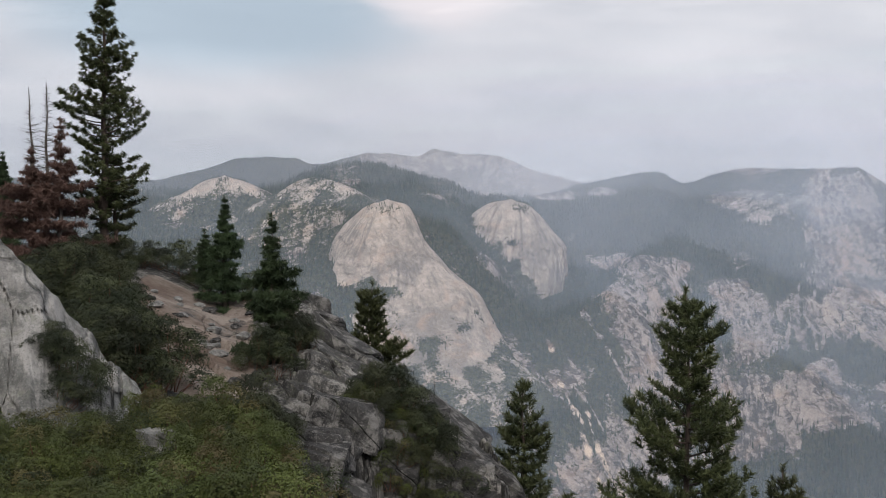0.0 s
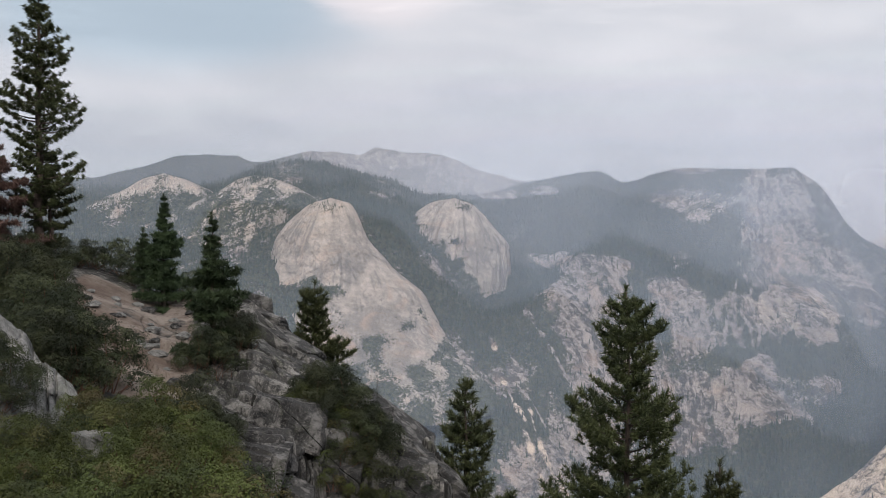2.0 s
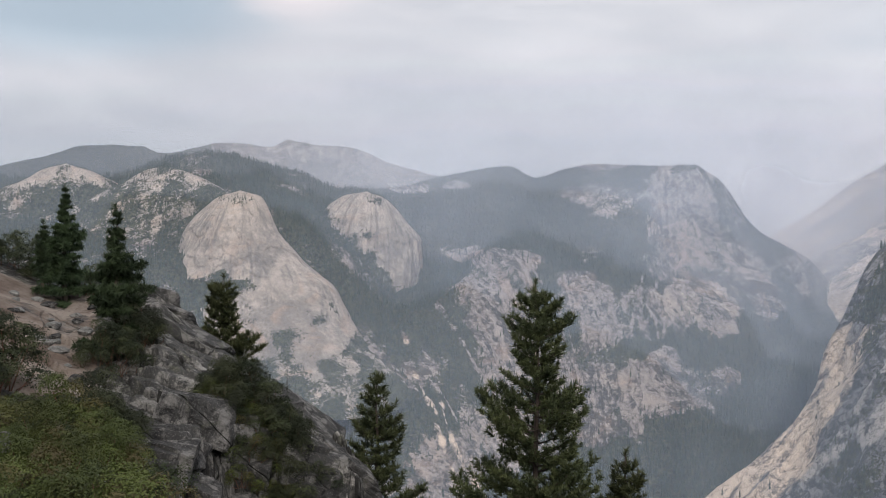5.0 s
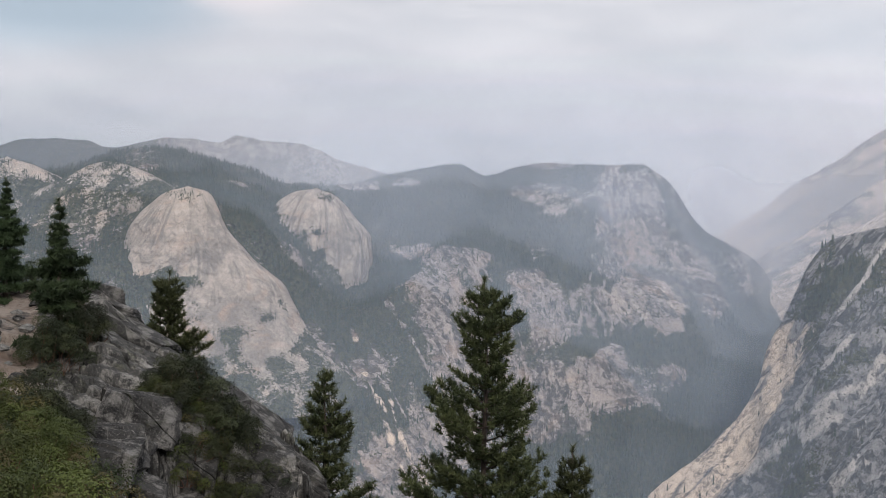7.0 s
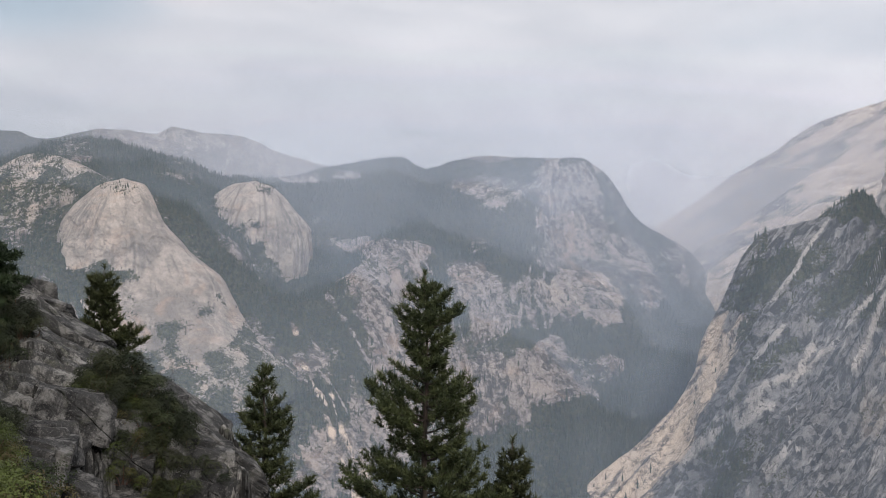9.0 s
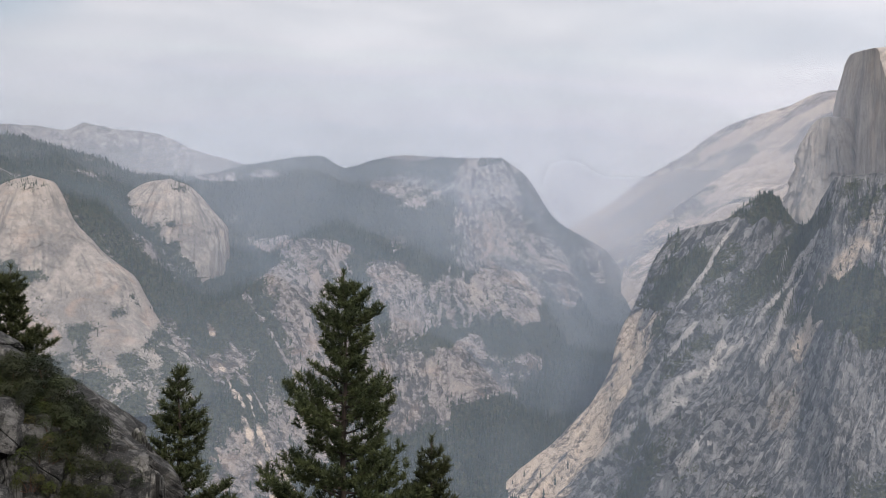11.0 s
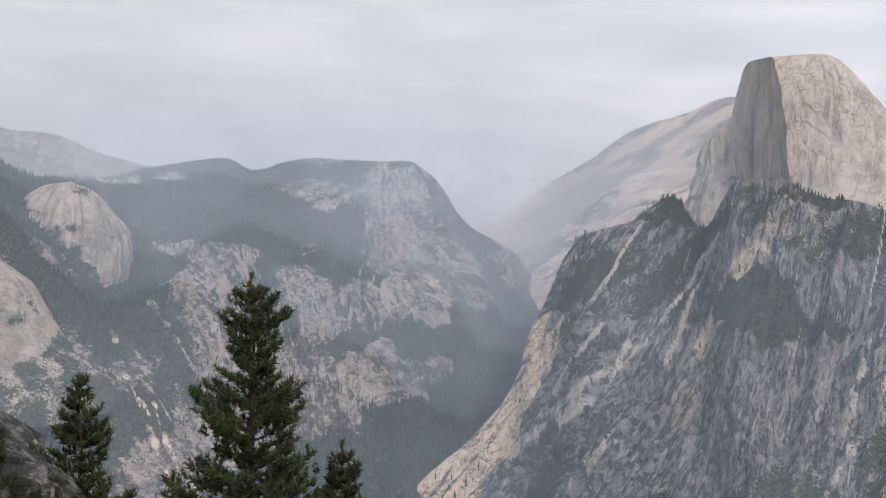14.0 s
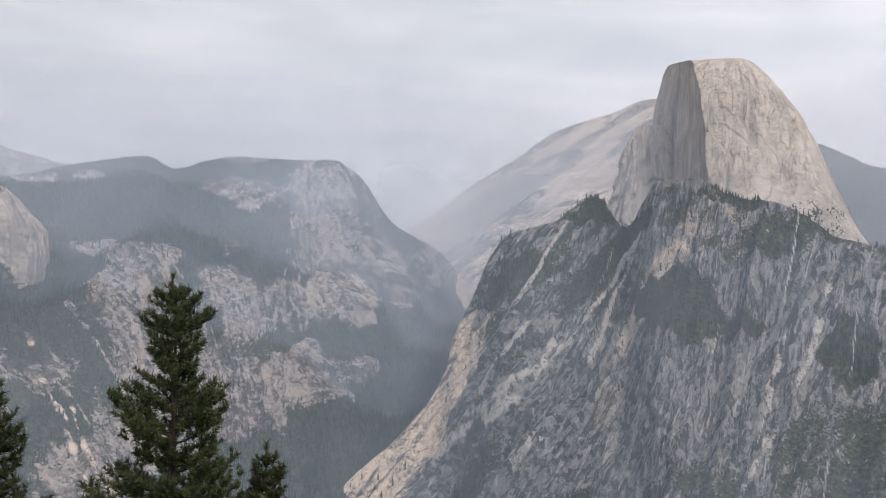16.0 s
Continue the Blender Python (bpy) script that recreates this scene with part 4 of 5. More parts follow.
def build_ledge():
    b = np.concatenate([np.arange(-30, 10, 0.12), np.arange(10, 330, 4)])
    r = np.concatenate([[0.001, 2, 4, 7], np.arange(9, 48, 0.16), np.arange(48, 120, 4)])
    B, Rr = np.meshgrid(b, r)
    x, y = Rr * np.sin(np.radians(B)), Rr * np.cos(np.radians(B))
    marks = {}
    z = ledge(x, y, marks)
    soil = smooth(B, -18.5, -16.5) * smooth(B, -10.2, -11.6) * smooth(Rr, 27, 29.5) * smooth(Rr, 47, 43) * (0.75 + 0.5 * fbm(x / 2, y / 2, 3, 96))
    me = mesh_from("rock_ledge", np.stack([x, y, z], -1).reshape(-1, 3), grid_faces(len(r), len(b), True)[:, ::-1], M_LEDGE, False)
    marks["soil"] = soil
    for key, value in marks.items():
        me.attributes.new(key, "FLOAT", "POINT").data.foreach_set("value", value.ravel().astype(np.float32))
    return tagged(new("rock_ledge", me), "weathered grey granite ledge with dark cracks", "ledge", kind="structure")


build_ledge()


# ---- plants ----
def tube(pts, radii, sides=7):
    """Vertices and faces of a tapered limb along points."""
    v, f = [], []
    for k, (p, rad) in enumerate(zip(pts, radii)):
        d = (pts[min(k + 1, len(pts) - 1)] - pts[max(k - 1, 0)]).normalized()
        a = d.orthogonal().normalized()
        c = d.cross(a)
        for s in range(sides):
            q = 2 * math.pi * s / sides
            v.append(p + (a * math.cos(q) + c * math.sin(q)) * rad)
    for k in range(len(pts) - 1):
        for s in range(sides):
            i, j = k * sides + s, k * sides + (s + 1) % sides
            f.append((i, j, j + sides, i + sides))
    return v, f


class Heap:
    """Gathers pieces into one mesh."""

    def __init__(self):
        self.v, self.f, self.n = [], [], 0

    def put(self, v, f):
        v, f = np.asarray(v, float).reshape(-1, 3), np.asarray(f, int)
        self.v.append(v)
        self.f.append(f + self.n)
        self.n += len(v)

    def mesh(self, name, mat, smooth_shade=True):
        return mesh_from(name, np.concatenate(self.v), np.concatenate(self.f), mat, smooth_shade)


def tuft_shapes(rng, kinds, needles, length, width, spread):
    """Brushes of needles, along z, as triangle soup."""
    out = []
    for _ in range(kinds):
        az = rng.uniform(0, 2 * math.pi, needles)
        base = rng.uniform(-0.6, 0.5, needles) * length
        up = rng.uniform(0.15, 1.0, needles)
        d = np.stack([np.cos(az) * spread, np.sin(az) * spread, up], -1)
        d /= np.linalg.norm(d, axis=1)[:, None]
        root = np.stack([0 * base, 0 * base, base], -1)
        tip = root + d * length * rng.uniform(0.7, 1.1, needles)[:, None]
        across = np.cross(d, rng.normal(size=(needles, 3)))
        across /= np.linalg.norm(across, axis=1)[:, None]
        out.append(np.stack([root - across * width, root + across * width, tip], 1))
    return out


def place_tufts(rng, shapes, spots, ways, sizes):
    tri = []
    for p, w, s in zip(spots, ways, sizes):
        w = w / (np.linalg.norm(w) + 1e-9)
        a = np.cross(w, rng.normal(size=3))
        a /= np.linalg.norm(a) + 1e-9
        rot = np.stack([a, np.cross(w, a), w], 1)
        tri.append(shapes[rng.integers(len(shapes))] @ rot.T * s + p)
    t = np.concatenate(tri)
    return t.reshape(-1, 3), np.arange(len(t) * 3).reshape(-1, 3)


def conifer(name, height, spread, seed, label, needle_mat=None, kind="pine", whorl=0.55, bare=0.08, lean=0.0, tuft=0.24, needles=46, thin=0.0, shape=0.8, trunk=None, droop=0.0, taper=0.0, widen=1.0, apart=1.0, inner=0.34, puff=0.62, ragged=0.72):
    """A conifer: tapered trunk, whorls of limbs and needle brushes along them."""
    rng = np.random.default_rng(seed)
    rnd = random.Random(seed)
    root = new(name)
    tr = trunk or height * 0.013 + 0.05
    pts = [Vector((lean * (k / 12) ** 2 + 0.04 * math.sin(k * 1.7 + seed), 0.04 * math.cos(k * 1.3 + seed), height * k / 12 - (0.5 if k == 0 else 0))) for k in range(13)]
    wood_heap = Heap()
    wood_heap.put(*tube(pts, [tr * (1 - 0.93 * k / 12) for k in range(13)], 9))
    axis = lambda f: pts[min(int(f * 12), 11)].lerp(pts[min(int(f * 12), 11) + 1], f * 12 - min(int(f * 12), 11))
    spots, ways, sizes = [], [], []
    z = bare * height
    turn = 0.0
    while z < height * 0.985:
        f = z / height
        reach = spread * (1 - f) ** shape * min(1.0, 0.55 + 1.6 * max(f - bare, 0)) + 0.12
        if taper:
            d = height - z
            reach = min(spread, taper * d ** widen + 0.04) * (0.86 + 0.22 * math.sin(z * 2.1 + seed))
        count = rnd.choice((5, 5, 6, 7)) if kind == "pine" else rnd.choice((6, 7, 8))
        for k in range(count):
            if rnd.random() < thin:
                continue
            turn += 2 * math.pi / count + rnd.uniform(-0.35, 0.35)
            length = reach * (rnd.uniform(ragged, 1.06) if kind == "pine" else rnd.uniform(0.55, 1.1))
            up = (0.02 + 0.62 * f * f if kind == "pine" else 0.05 + 0.6 * f * f) - droop
            base = axis(min(f + rnd.uniform(-0.01, 0.01), 0.99))
            out = Vector((math.cos(turn), math.sin(turn), 0))
            limb = []
            for s in range(6):
                q = s / 5
                limb.append(base + out * length * q + Vector((0, 0, length * (up * q * 0.55 + (0.40 if kind == "pine" else 0.15) * q * q - 0.12 * q))) + Vector((rnd.uniform(-1, 1), rnd.uniform(-1, 1), rnd.uniform(-1, 1))) * 0.03 * length * q)
            wood_heap.put(*tube(limb, [max(0.008, tr * 0.28 * (1 - 0.85 * s / 5) * (1 - 0.6 * f)) for s in range(6)], 4))
            if needle_mat is None:
                continue
            step = apart * tuft * (1.0 if kind == "pine" else 0.5)
            q = inner if kind == "pine" else 0.15
            while q <= 1.0:
                i = min(int(q * 5), 4)
                p = limb[i].lerp(limb[i + 1], q * 5 - i)
                d = (limb[i + 1] - limb[i]).normalized()
                if kind == "pine":
                    spots.append(p)
                    ways.append(np.array(d * 0.6 + Vector((0, 0, 0.9))))
                    sizes.append(rnd.uniform(0.8, 1.15) * (0.7 if height - z < 1.2 else 1.0))
                    for side in (-1, 1):
                        if rnd.random() < 0.25:
                            continue
                        twig = (d + d.cross(Vector((0, 0, 1))) * side * rnd.uniform(0.6, 1.3) + Vector((0, 0, rnd.uniform(-0.08, 0.2)))).normalized()
                        far = length * 0.48 * (1.15 - q) * rnd.uniform(0.5, 1.2) + 0.12
                        for g in (0.55, 1.0) if far > 0.3 else (1.0,):
                            spots.append(p + twig * far * g)
                            ways.append(np.array(twig * 0.9 + Vector((0, 0, 0.7))))
                            sizes.append(rnd.uniform(0.7, 1.15))
                else:
                    for _ in range(3):
                        side = Vector((rnd.uniform(-1, 1), rnd.uniform(-1, 1), rnd.uniform(-0.35, 0.6)))
                        spots.append(p + side * (0.055 + 0.143 * length * (1 - abs(q - 0.6))))
                        ways.append(np.array(d * 0.7 + side * 0.8 + Vector((0, 0, 0.05))))
                        sizes.append(rnd.uniform(0.75, 1.2) * min(1.0, 0.38 + 0.30 * (height - z)))
                q += step / max(length, 0.15)
        z += whorl * rnd.uniform(0.75, 1.25) * (1.15 - 0.5 * f)
    part("trunk", wood_heap.mesh("trunk", M_BARK if needle_mat not in (M_DEAD, None) else M_GREYWOOD), root)
    if needle_mat:
        spots.append(pts[-1]), ways.append(np.array((0, 0, 1.0))), sizes.append(1.0)
        shapes = tuft_shapes(rng, 6, needles, tuft, tuft * 0.08, puff if kind == "pine" else 1.1)
        v, f = place_tufts(rng, shapes, np.array([tuple(p) for p in spots]), ways, sizes)
        part("crown", mesh_from("crown", v, f, needle_mat, False), root)
    return tagged(root, label, "tree")


def leaf_bush(name, width, height, seed, leaves, size, mat, label):
    """A low shrub: crooked stems and many separate leaves on an uneven, gapped shell of clumps."""
    rng = np.random.default_rng(seed)
    rnd = random.Random(seed)
    root = new(name)
    stems = Heap()
    heads, sizes = [], []
    for k in range(22):
        a, q = rnd.uniform(0, 2 * math.pi), math.sqrt(rnd.random())
        top = Vector((math.cos(a) * width * q * 0.5, math.sin(a) * width * q * 0.5, height * (0.22 + 0.62 * (1 - q * q)) * rnd.uniform(0.55, 1.35)))
        if k < 14:
            foot = Vector((top.x * 0.35, top.y * 0.35, -0.15))
            mid = foot.lerp(top, 0.5) + Vector((rnd.uniform(-1, 1), rnd.uniform(-1, 1), 0)) * 0.12 * width
            stems.put(*tube([foot, mid, top], [0.022, 0.014, 0.006], 4))
        heads.append(top)
        sizes.append(width * rnd.uniform(0.09, 0.19))
    heads, sizes = np.array([tuple(p) for p in heads]), np.array(sizes)
    pick = rng.choice(len(heads), leaves, p=sizes ** 2 / np.sum(sizes ** 2))
    ball = rng.normal(size=(leaves, 3)) + np.array([0, 0, 1.0])
    ball /= np.linalg.norm(ball, axis=1)[:, None]
    lump = 1 + 0.22 * np.sin(5 * ball[:, 0] + pick) * np.sin(5 * ball[:, 1] + 2 * pick)
    pos = heads[pick] + ball * (sizes[pick] * lump * rng.uniform(0.78, 1.04, leaves))[:, None] * np.array([1.0, 1.0, 0.85])
    pos[:, 2] = np.maximum(pos[:, 2], 0.02)
    nrm = ball + rng.normal(size=(leaves, 3)) * 0.38 + np.array([0, 0, 0.35])
    nrm /= np.linalg.norm(nrm, axis=1)[:, None]
    a = np.cross(nrm, rng.normal(size=(leaves, 3)))
    a /= np.linalg.norm(a, axis=1)[:, None]
    c = np.cross(nrm, a)
    s = size * rng.uniform(0.7, 1.25, leaves)[:, None]
    v = np.stack([pos - a * s, pos + c * s * 0.5 + nrm * s * 0.15, pos + a * s, pos - c * s * 0.5 + nrm * s * 0.15], 1)
    part("stem", stems.mesh("stem", M_STEM), root)
    me = mesh_from("foliage", v.reshape(-1, 3), np.arange(leaves * 4).reshape(-1, 4), mat, False)
    me.attributes.new("clump", "FLOAT", "POINT").data.foreach_set("value", np.repeat(rng.uniform(0, 1, len(heads))[pick], 4).astype(np.float32))
    part("foliage", me, root)
    return tagged(root, label, "shrub")


def boulder(name, size, seed, mat, label, at, turn=0.0, rows=40, cols=60, blocky=False):
    """A weathered block: a rounded, noisy, faceted solid sunk a little into its support."""
    th = np.linspace(0.0, math.pi, rows)
    ph = np.linspace(0, 2 * math.pi, cols, endpoint=False)
    T, P = np.meshgrid(th, ph, indexing="ij")
    d = np.stack([np.sin(T) * np.cos(P), np.sin(T) * np.sin(P), np.cos(T)], -1)
    rng = np.random.default_rng(seed)
    rad = np.full(T.shape, 1.25)
    if blocky:
        sides = [np.array(q, float) for q in ((1, 0, 0), (-1, 0, 0), (0, 1, 0), (0, -1, 0), (0, 0, 1), (0, 0, -1))]
        sides = [q + rng.normal(size=3) * 0.16 for q in sides] + [rng.normal(size=3) for _ in range(3)]
        reach = [rng.uniform(0.78, 0.92) for _ in range(6)] + [rng.uniform(0.95, 1.15) for _ in range(3)]
        rad = rad + 0.4
    else:
        sides = [rng.normal(size=3) for _ in range(13)]
        reach = [rng.uniform(0.72, 1.0) for _ in range(13)]
    for nrm, far in zip(sides, reach):
        nrm = nrm / np.linalg.norm(nrm)
        dot = d @ nrm
        rad = np.minimum(rad, np.where(dot > 0.15, far / np.maximum(dot, 0.15), 9))
    rad = rad * (1 + (0.085 if blocky else 0.07) * fbm(P * 2.6 + seed, T * 3.6, 5, seed, 0.68))
    xyz = d * rad[..., None] * np.array(size)
    me = mesh_from(name, xyz.reshape(-1, 3), grid_faces(rows, cols, True), mat, False)
    ob = new(name, me)
    ob.matrix_world = pose(at[0], at[1], at[2], 0, 0, turn)
    return tagged(ob, label, "rock")


def slab(b, r, size, tilt, seed, lift=0.0):
    """A granite slab lying on the ledge along its slanting joints."""
    p = on_ledge(b, r)
    ob = boulder("flat_boulder", size, seed, M_BLOCK, "grey weathered granite slab on the ledge's slanting edge", p, rows=40, cols=56, blocky=True)
    ob.matrix_world = pose(p.x, p.y, p.z + lift, tilt[0], tilt[1], tilt[2])
    return tagged(ob, group="granite slabs on the ledge")


def stand(ob, b, r, turn=0.0, sink=0.1):
    p = on_ledge(b, r)
    ob.matrix_basis = pose(p.x, p.y, p.z - sink, 0, 0, turn)
    return ob


def tree_to(name, b, r, tip, spread, seed, label, **more):
    """A conifer that stands on the ledge and whose tip rises to that many degrees above the lookout."""
    p = on_ledge(b, r)
    return stand(conifer(name, rise(r, tip) - p.z, spread, seed, label, **more), b, r, sink=0.0)


PINE = dict(needle_mat=M_NEEDLE, kind="pine", needles=32)
FIR = dict(needle_mat=M_FIR, kind="fir", needles=40)
tree_to("pine_tree", 14.25, 30, -2.25, 2.6, 3, "tall green pine with upswept brushy limbs", taper=0.62, widen=0.74, whorl=0.52, tuft=0.22, bare=0.2, thin=0.10, trunk=0.24, inner=0.26, ragged=0.62, **PINE)
tree_to("pine_tree", 19.5, 30, -12.0, 2.0, 4, "young green pine beside a taller pine", taper=0.42, whorl=0.5, tuft=0.25, bare=0.1, **PINE)
tree_to("pine_tree", 4.75, 33, -7.75, 2.2, 5, "slim grey-green pine below the ledge", taper=0.50, widen=0.8, whorl=0.5, tuft=0.24, bare=0.1, thin=0.1, **PINE)
tree_to("pine_tree", -4.25, 44, -1.85, 1.9, 6, "small pine growing behind the granite edge", taper=0.48, whorl=0.5, tuft=0.27, bare=0.1, **PINE)
tree_to("pine_tree", -19.4, 46, 15.6, 2.05, 7, "very tall pine with a thin open crown", taper=0.36, whorl=0.36, tuft=0.20, bare=0.16, thin=0.22, trunk=0.22, inner=0.45, puff=2.4, ragged=0.40, apart=2.1, **dict(PINE, needles=64))
tree_to("pine_tree", -18.8, 46.5, 5.2, 2.3, 27, "shorter pine close beside a very tall pine", taper=0.5, whorl=0.5, tuft=0.22, bare=0.2, thin=0.2, trunk=0.13, puff=2.2, ragged=0.5, apart=1.8, **dict(PINE, needles=60))
tree_to("fir_tree", -12.8, 43, 3.2, 1.35, 8, "dense dark green fir above the trail", taper=0.29, whorl=0.36, tuft=0.21, bare=0.03, **FIR)
tree_to("fir_tree", -13.9, 45, 1.2, 0.7, 28, "small dark fir beside a denser one", taper=0.36, whorl=0.30, tuft=0.20, bare=0.03, **FIR)
tree_to("fir_tree", -10.1, 34, 2.05, 1.75, 9, "dark fir with ragged side limbs beside the trail", taper=0.38, whorl=0.40, tuft=0.25, bare=0.06, thin=0.15, **FIR)
tree_to("dead_tree", -22.4, 46, 9.3, 0.9, 10, "bare grey snag with short dead twigs", kind="fir", taper=0.24, whorl=0.20, bare=0.30, thin=0.25, trunk=0.14)
tree_to("dead_tree", -23.0, 46.5, 9.0, 0.9, 20, "bare grey leaning snag with short dead twigs", kind="fir", taper=0.22, whorl=0.22, bare=0.30, thin=0.25, trunk=0.13, lean=-0.3)
tree_to("dead_tree", -0.55, 47, -6.2, 0.3, 21, "thin bare dead sapling behind the granite edge", kind="fir", taper=0.1, whorl=0.4, bare=0.2, thin=0.3, trunk=0.06)
tree_to("dying_conifer", -21.7, 45, 7.2, 2.3, 13, "dying conifer with thin rusty brown needles", needle_mat=M_DEAD, kind="fir", needles=24, taper=0.42, whorl=0.42, tuft=0.24, bare=0.04, thin=0.45)
tree_to("dying_conifer", -23.2, 45, 5.6, 2.4, 14, "dying conifer with thin rusty brown needles", needle_mat=M_DEAD, kind="fir", needles=24, taper=0.52, whorl=0.40, tuft=0.25, bare=0.04, thin=0.3)
tree_to("fir_tree", -24.6, 60, 5.3, 1.5, 11, "dark fir behind the dying conifers", taper=0.3, whorl=0.4, tuft=0.25, bare=0.1, **FIR)

# pale outcrops
SLAB_B, SLAB_UP = (-36, -30, -27, -24.7, -22.7, -21.6, -20.1, -18.9, -17.9, -17.3), (4.6, 4.4, 3.2, 1.0, -1.3, -3.4, -4.7, -6.2, -7.2, -8.6)


def slab_face(b, w):
    """Distance and height on the outcrop: w from 0 at the foot of its front to 1 at its edge and 2 at its back."""
    top_r = 24.5 + 0.5 * np.sin(b * 0.9)
    top = EYE + top_r * np.tan(np.radians(np.interp(b, SLAB_B, SLAB_UP)))
    foot_r, foot = top_r - 4.2, -3.4
    r = np.where(w < 1, foot_r + (top_r - foot_r) * w, top_r + 3.0 * (w - 1))
    z = np.where(w < 1, foot + (top - foot) * np.clip(w, 0, 1) ** 0.86, top - (top + 3.5) * np.clip(w - 1, 0, 1) ** 1.6)
    return r, z


def build_outcrop():
    b, w = np.linspace(-34, -17.3, 260), np.linspace(0, 2, 130)
    B, W = np.meshgrid(b, w)
    r, z = slab_face(B + 0.35 * fbm(B / 1.2, W * 3, 3, 131), W)
    step, gap = cells(B / 2.6 + W * 0.9, W * 2.4 - B * 0.18, 132)
    r = r - 0.22 * step + 0.07 * smooth(gap, 0.05, 0.005) - 0.12 * fbm(B / 0.8, W * 8, 5, 133, 0.6)
    z = z + 0.10 * fbm(B / 0.6, W * 6, 4, 134)
    # upright joints in the low end
    cut = np.maximum.reduce([smooth(np.abs(B - q + 0.25 * (W - 0.8) + 0.06 * fbm(B, W * 5, 2, 135)), 0.12, 0.03) for q in (-19.7, -19.0, -18.5)])
    r = r + 0.35 * cut * smooth(W, 0.45, 0.65)
    me = mesh_from("granite_outcrop", np.stack([r * np.sin(np.radians(B)), r * np.cos(np.radians(B)), z], -1).reshape(-1, 3), grid_faces(len(w), len(b))[:, ::-1], M_PALE, False)
    return tagged(new("granite_outcrop", me), "large pale sloping granite slab beside the shrubs", "rock")


build_outcrop()
boulder("boulder", (0.32, 0.26, 0.30), 19, M_PALE, "small pale boulder among manzanita shrubs", spot(-16.6, 19.3, -2.05), 55, blocky=True)

for k, (b, r, size, tilt) in enumerate((
        (-8.3, 42, (1.0, 0.9, 0.75), (0, 12, 20)), (-7.7, 41.5, (1.2, 1.0, 0.5), (0, 20, 10)), (-6.6, 40.5, (1.5, 1.0, 0.5), (5, 28, 5)),
        (-5.4, 39.5, (1.6, 1.0, 0.45), (5, 30, 0)), (-4.3, 38.3, (1.5, 1.1, 0.5), (5, 30, 8)), (-2.9, 36.6, (1.9, 1.1, 0.5), (8, 33, 4)),
        (-1.4, 35.2, (1.8, 1.0, 0.45), (5, 33, 0)), (0.0, 33.8, (1.7, 1.0, 0.5), (5, 34, 6)), (1.3, 32.4, (1.5, 0.9, 0.5), (5, 36, 0)),
        (2.6, 31.2, (1.3, 0.9, 0.55), (5, 38, 5)), (-7.3, 28.5, (1.0, 0.8, 0.7), (0, 10, 40)), (-5.8, 29.3, (1.3, 0.8, 0.8), (0, 14, 10)),
        (-4.3, 30.0, (1.2, 0.8, 0.9), (0, 10, 70)), (-1.9, 30.2, (1.4, 0.8, 0.8), (0, 18, 20)), (0.6, 30.0, (1.2, 0.8, 0.8), (0, 22, 0)),
        (-6.4, 26.5, (1.1, 0.7, 0.6), (0, 8, 15)), (-3.2, 29.0, (1.3, 0.7, 0.7), (0, 10, 0)))):
    slab(b, r, (size[0] * (1.4 if r > 31 else 0.95), size[1], size[2] * (0.8 if r > 31 else 0.9)), tilt, 60 + k, -0.42)
rk = random.Random(8)
for k in range(34):
    b = rk.uniform(-8.5, 3.4)
    r = float(np.interp(b, LEDGE_B, LEDGE["mid_r"])) + rk.uniform(-1.9, 0.3)
    slab(b, r, (rk.uniform(0.5, 1.1), rk.uniform(0.5, 0.8), rk.uniform(0.4, 0.8)), (rk.uniform(-8, 8), rk.uniform(0, 22), rk.uniform(-25, 25)), 90 + k, -0.25)

# loose stones on the trail
for k in range(36):
    p = on_ledge(rk.uniform(-17.6, -10.6), rk.uniform(30, 42))
    big = rk.uniform(0.07, 0.26)
    boulder("stone", (big * 1.3, big, big * 0.6), 140 + k, M_PALE if k % 2 else M_BLOCK, "small angular granite stone on the trail", (p.x, p.y, p.z + 0.2 * big), rk.uniform(0, 180), 8, 12)

bushes = [leaf_bush("manzanita_bush", 2.0, 1.15, 30 + k, 13000, 0.021, M_LEAF, "green manzanita shrub with small leathery leaves") for k in range(4)]
darks = [leaf_bush("oak_bush", 2.4, 1.5, 40 + k, 13000, 0.029, M_DARKLEAF, "dark green evergreen shrub on the granite ledge") for k in range(4)]
rb = random.Random(12)
spare = {o.name: False for o in bushes + darks}


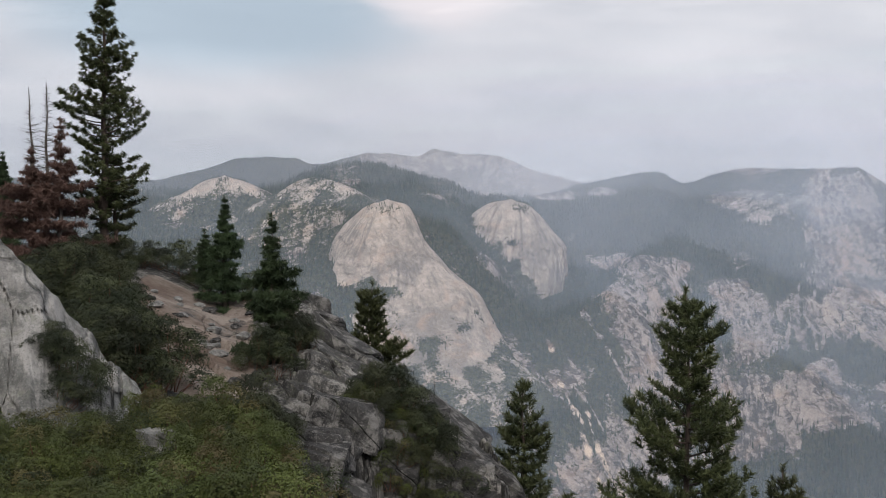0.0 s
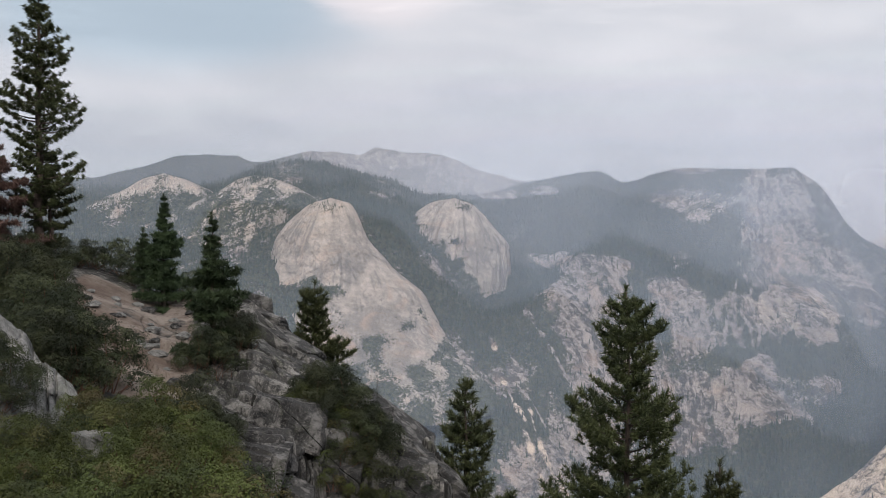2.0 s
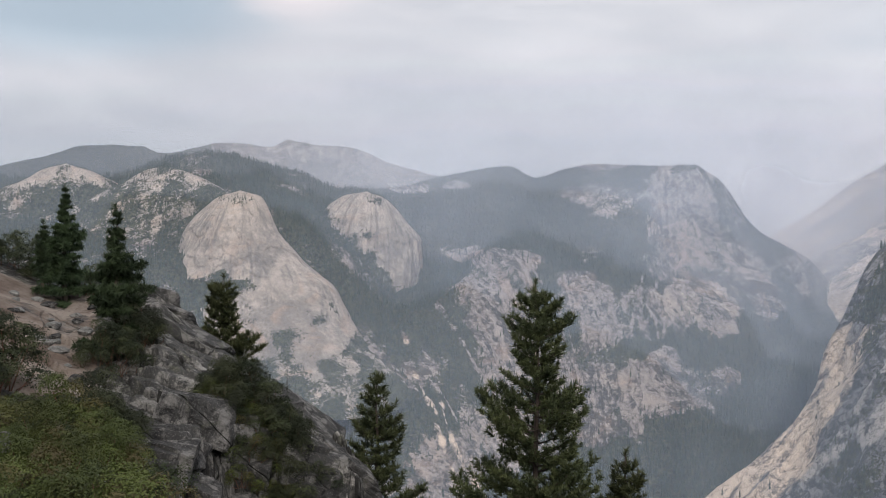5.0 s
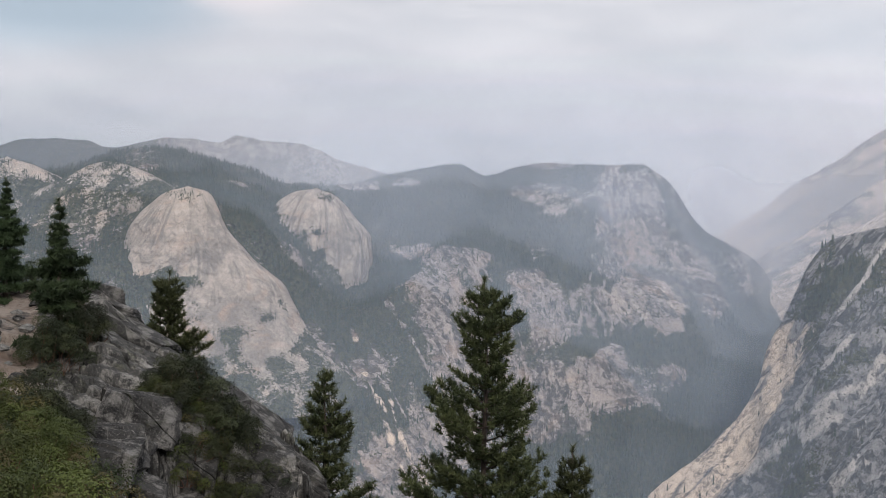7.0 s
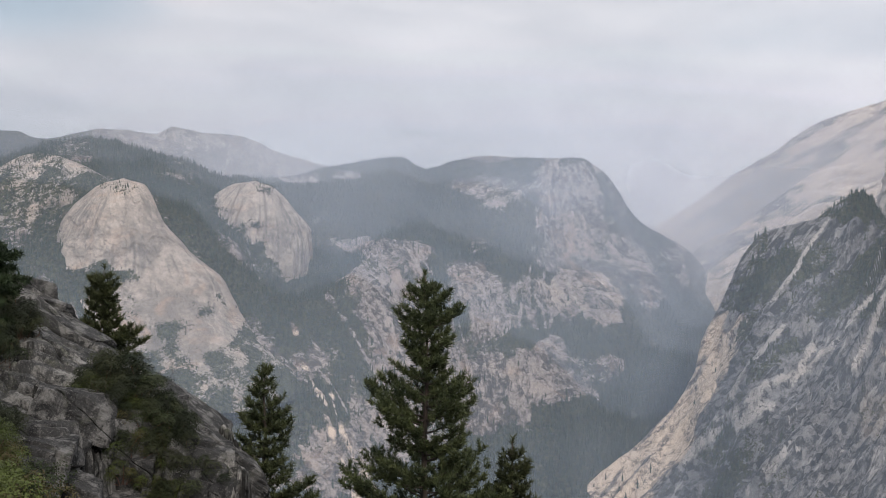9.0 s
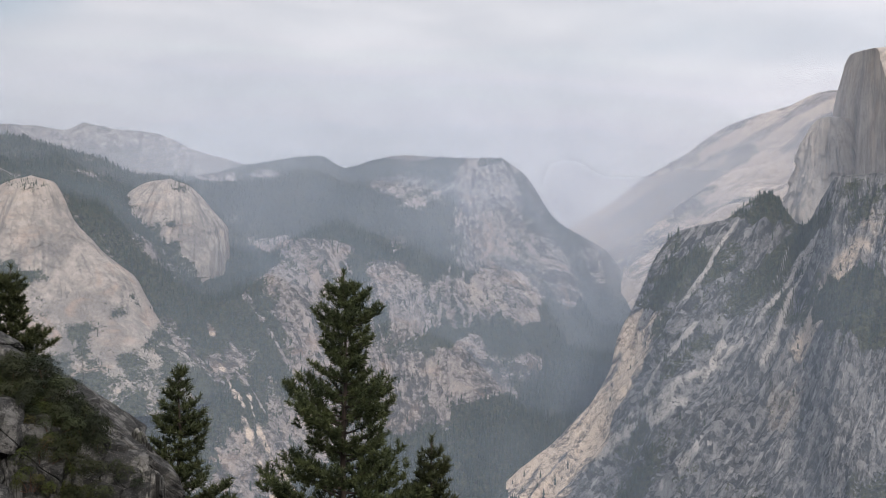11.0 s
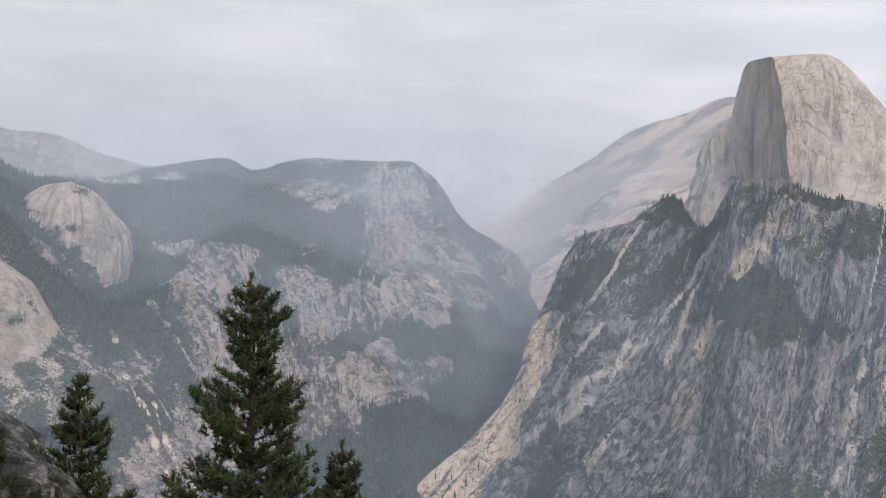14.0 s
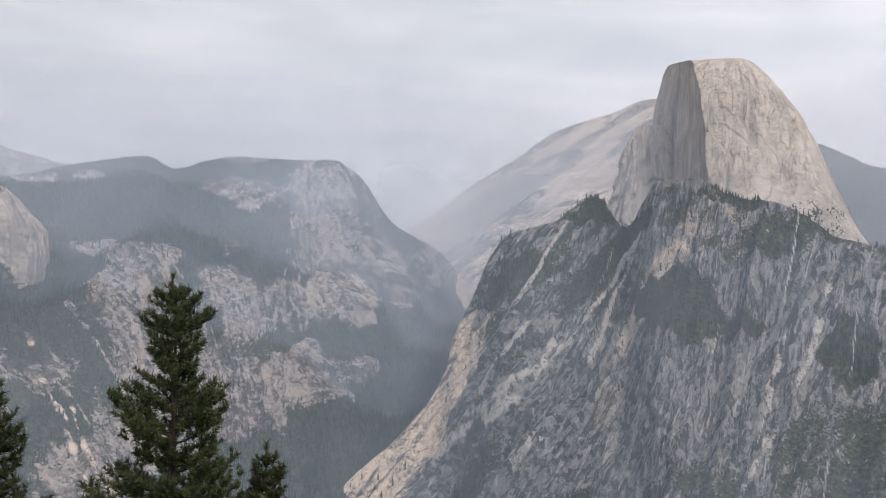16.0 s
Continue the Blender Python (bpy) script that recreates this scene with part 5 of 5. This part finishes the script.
def plant(kinds, b, r, size, on=None):
    ob = rb.choice(kinds)
    p = spot(b, float(on[0]), float(on[1]) - 0.1) if on else on_ledge(b, r)
    m = pose(p.x, p.y, p.z - 0.08, rb.uniform(-10, 10), rb.uniform(-10, 10), rb.uniform(0, 360))
    if spare[ob.name]:
        ob = copy_thing(ob, m)
    else:
        spare[ob.name] = True
        ob.matrix_basis = m
    ob.scale = (size, size, size * rb.uniform(0.75, 1.2))
    tagged(ob, group="shrubs on the ledge")


for k in range(96):
    b = rb.uniform(-27, -8.8)
    far = 18.6 if b < -17.3 else 22.5 if b < -11 else 24 - 0.4 * max(b + 14, 0)
    plant(bushes, b, rb.uniform(13, far), rb.uniform(0.5, 1.25 if far > 20 else 0.95))
for b, w, size in ((-21.7, 0.62, 0.62), (-21.2, 0.55, 0.66), (-22.3, 0.66, 0.5), (-21.6, 0.45, 0.6)):
    plant(darks, b, 0, size, slab_face(b, w))
for k in range(80):
    b, r = rb.uniform(-26, -15.0), rb.uniform(27, 48)
    if (b > -18.3 and 29 < r < 46) or (b < -20 and r < 33):
        continue
    plant(darks, b, r, rb.uniform(0.7, 1.15))
for b, r, s in ((-4.4, 30.5, 0.75), (-3.6, 29.9, 0.85), (-2.7, 29.8, 1.0), (-1.8, 29.8, 0.9), (-0.9, 29.5, 1.0), (-0.2, 29.2, 0.7), (0.4, 29.2, 0.9), (1.2, 28.9, 0.75), (-2.2, 29.4, 0.6), (-3.1, 29.3, 0.6)):
    plant(bushes, b, r, s)
for b, r, s in ((-4.3, 30.6, 0.7), (-3.7, 30.4, 0.9), (-2.9, 30.3, 1.0), (-2.1, 30.3, 1.0), (-1.3, 30.2, 0.9), (-0.5, 29.9, 0.9), (0.2, 29.8, 0.9), (1.0, 29.5, 0.8), (-2.5, 29.8, 0.8), (-0.2, 29.4, 0.8), (0.6, 29.2, 0.7), (-9.4, 33.5, 0.9), (-10.9, 32.6, 0.7), (-8.7, 34, 0.8), (-10.0, 32.6, 0.8), (-11.6, 44, 0.8), (-11.2, 25.5, 0.9), (-12.3, 24.6, 0.85), (-10.3, 26, 0.9), (-13.3, 24.0, 0.8), (-10.8, 24.5, 0.8), (-13.8, 46, 1.0), (-15, 47, 1.1), (-5.0, 41, 0.8), (-3.0, 40, 0.7), (-2.0, 39, 0.6)):
    plant(darks, b, r, s)
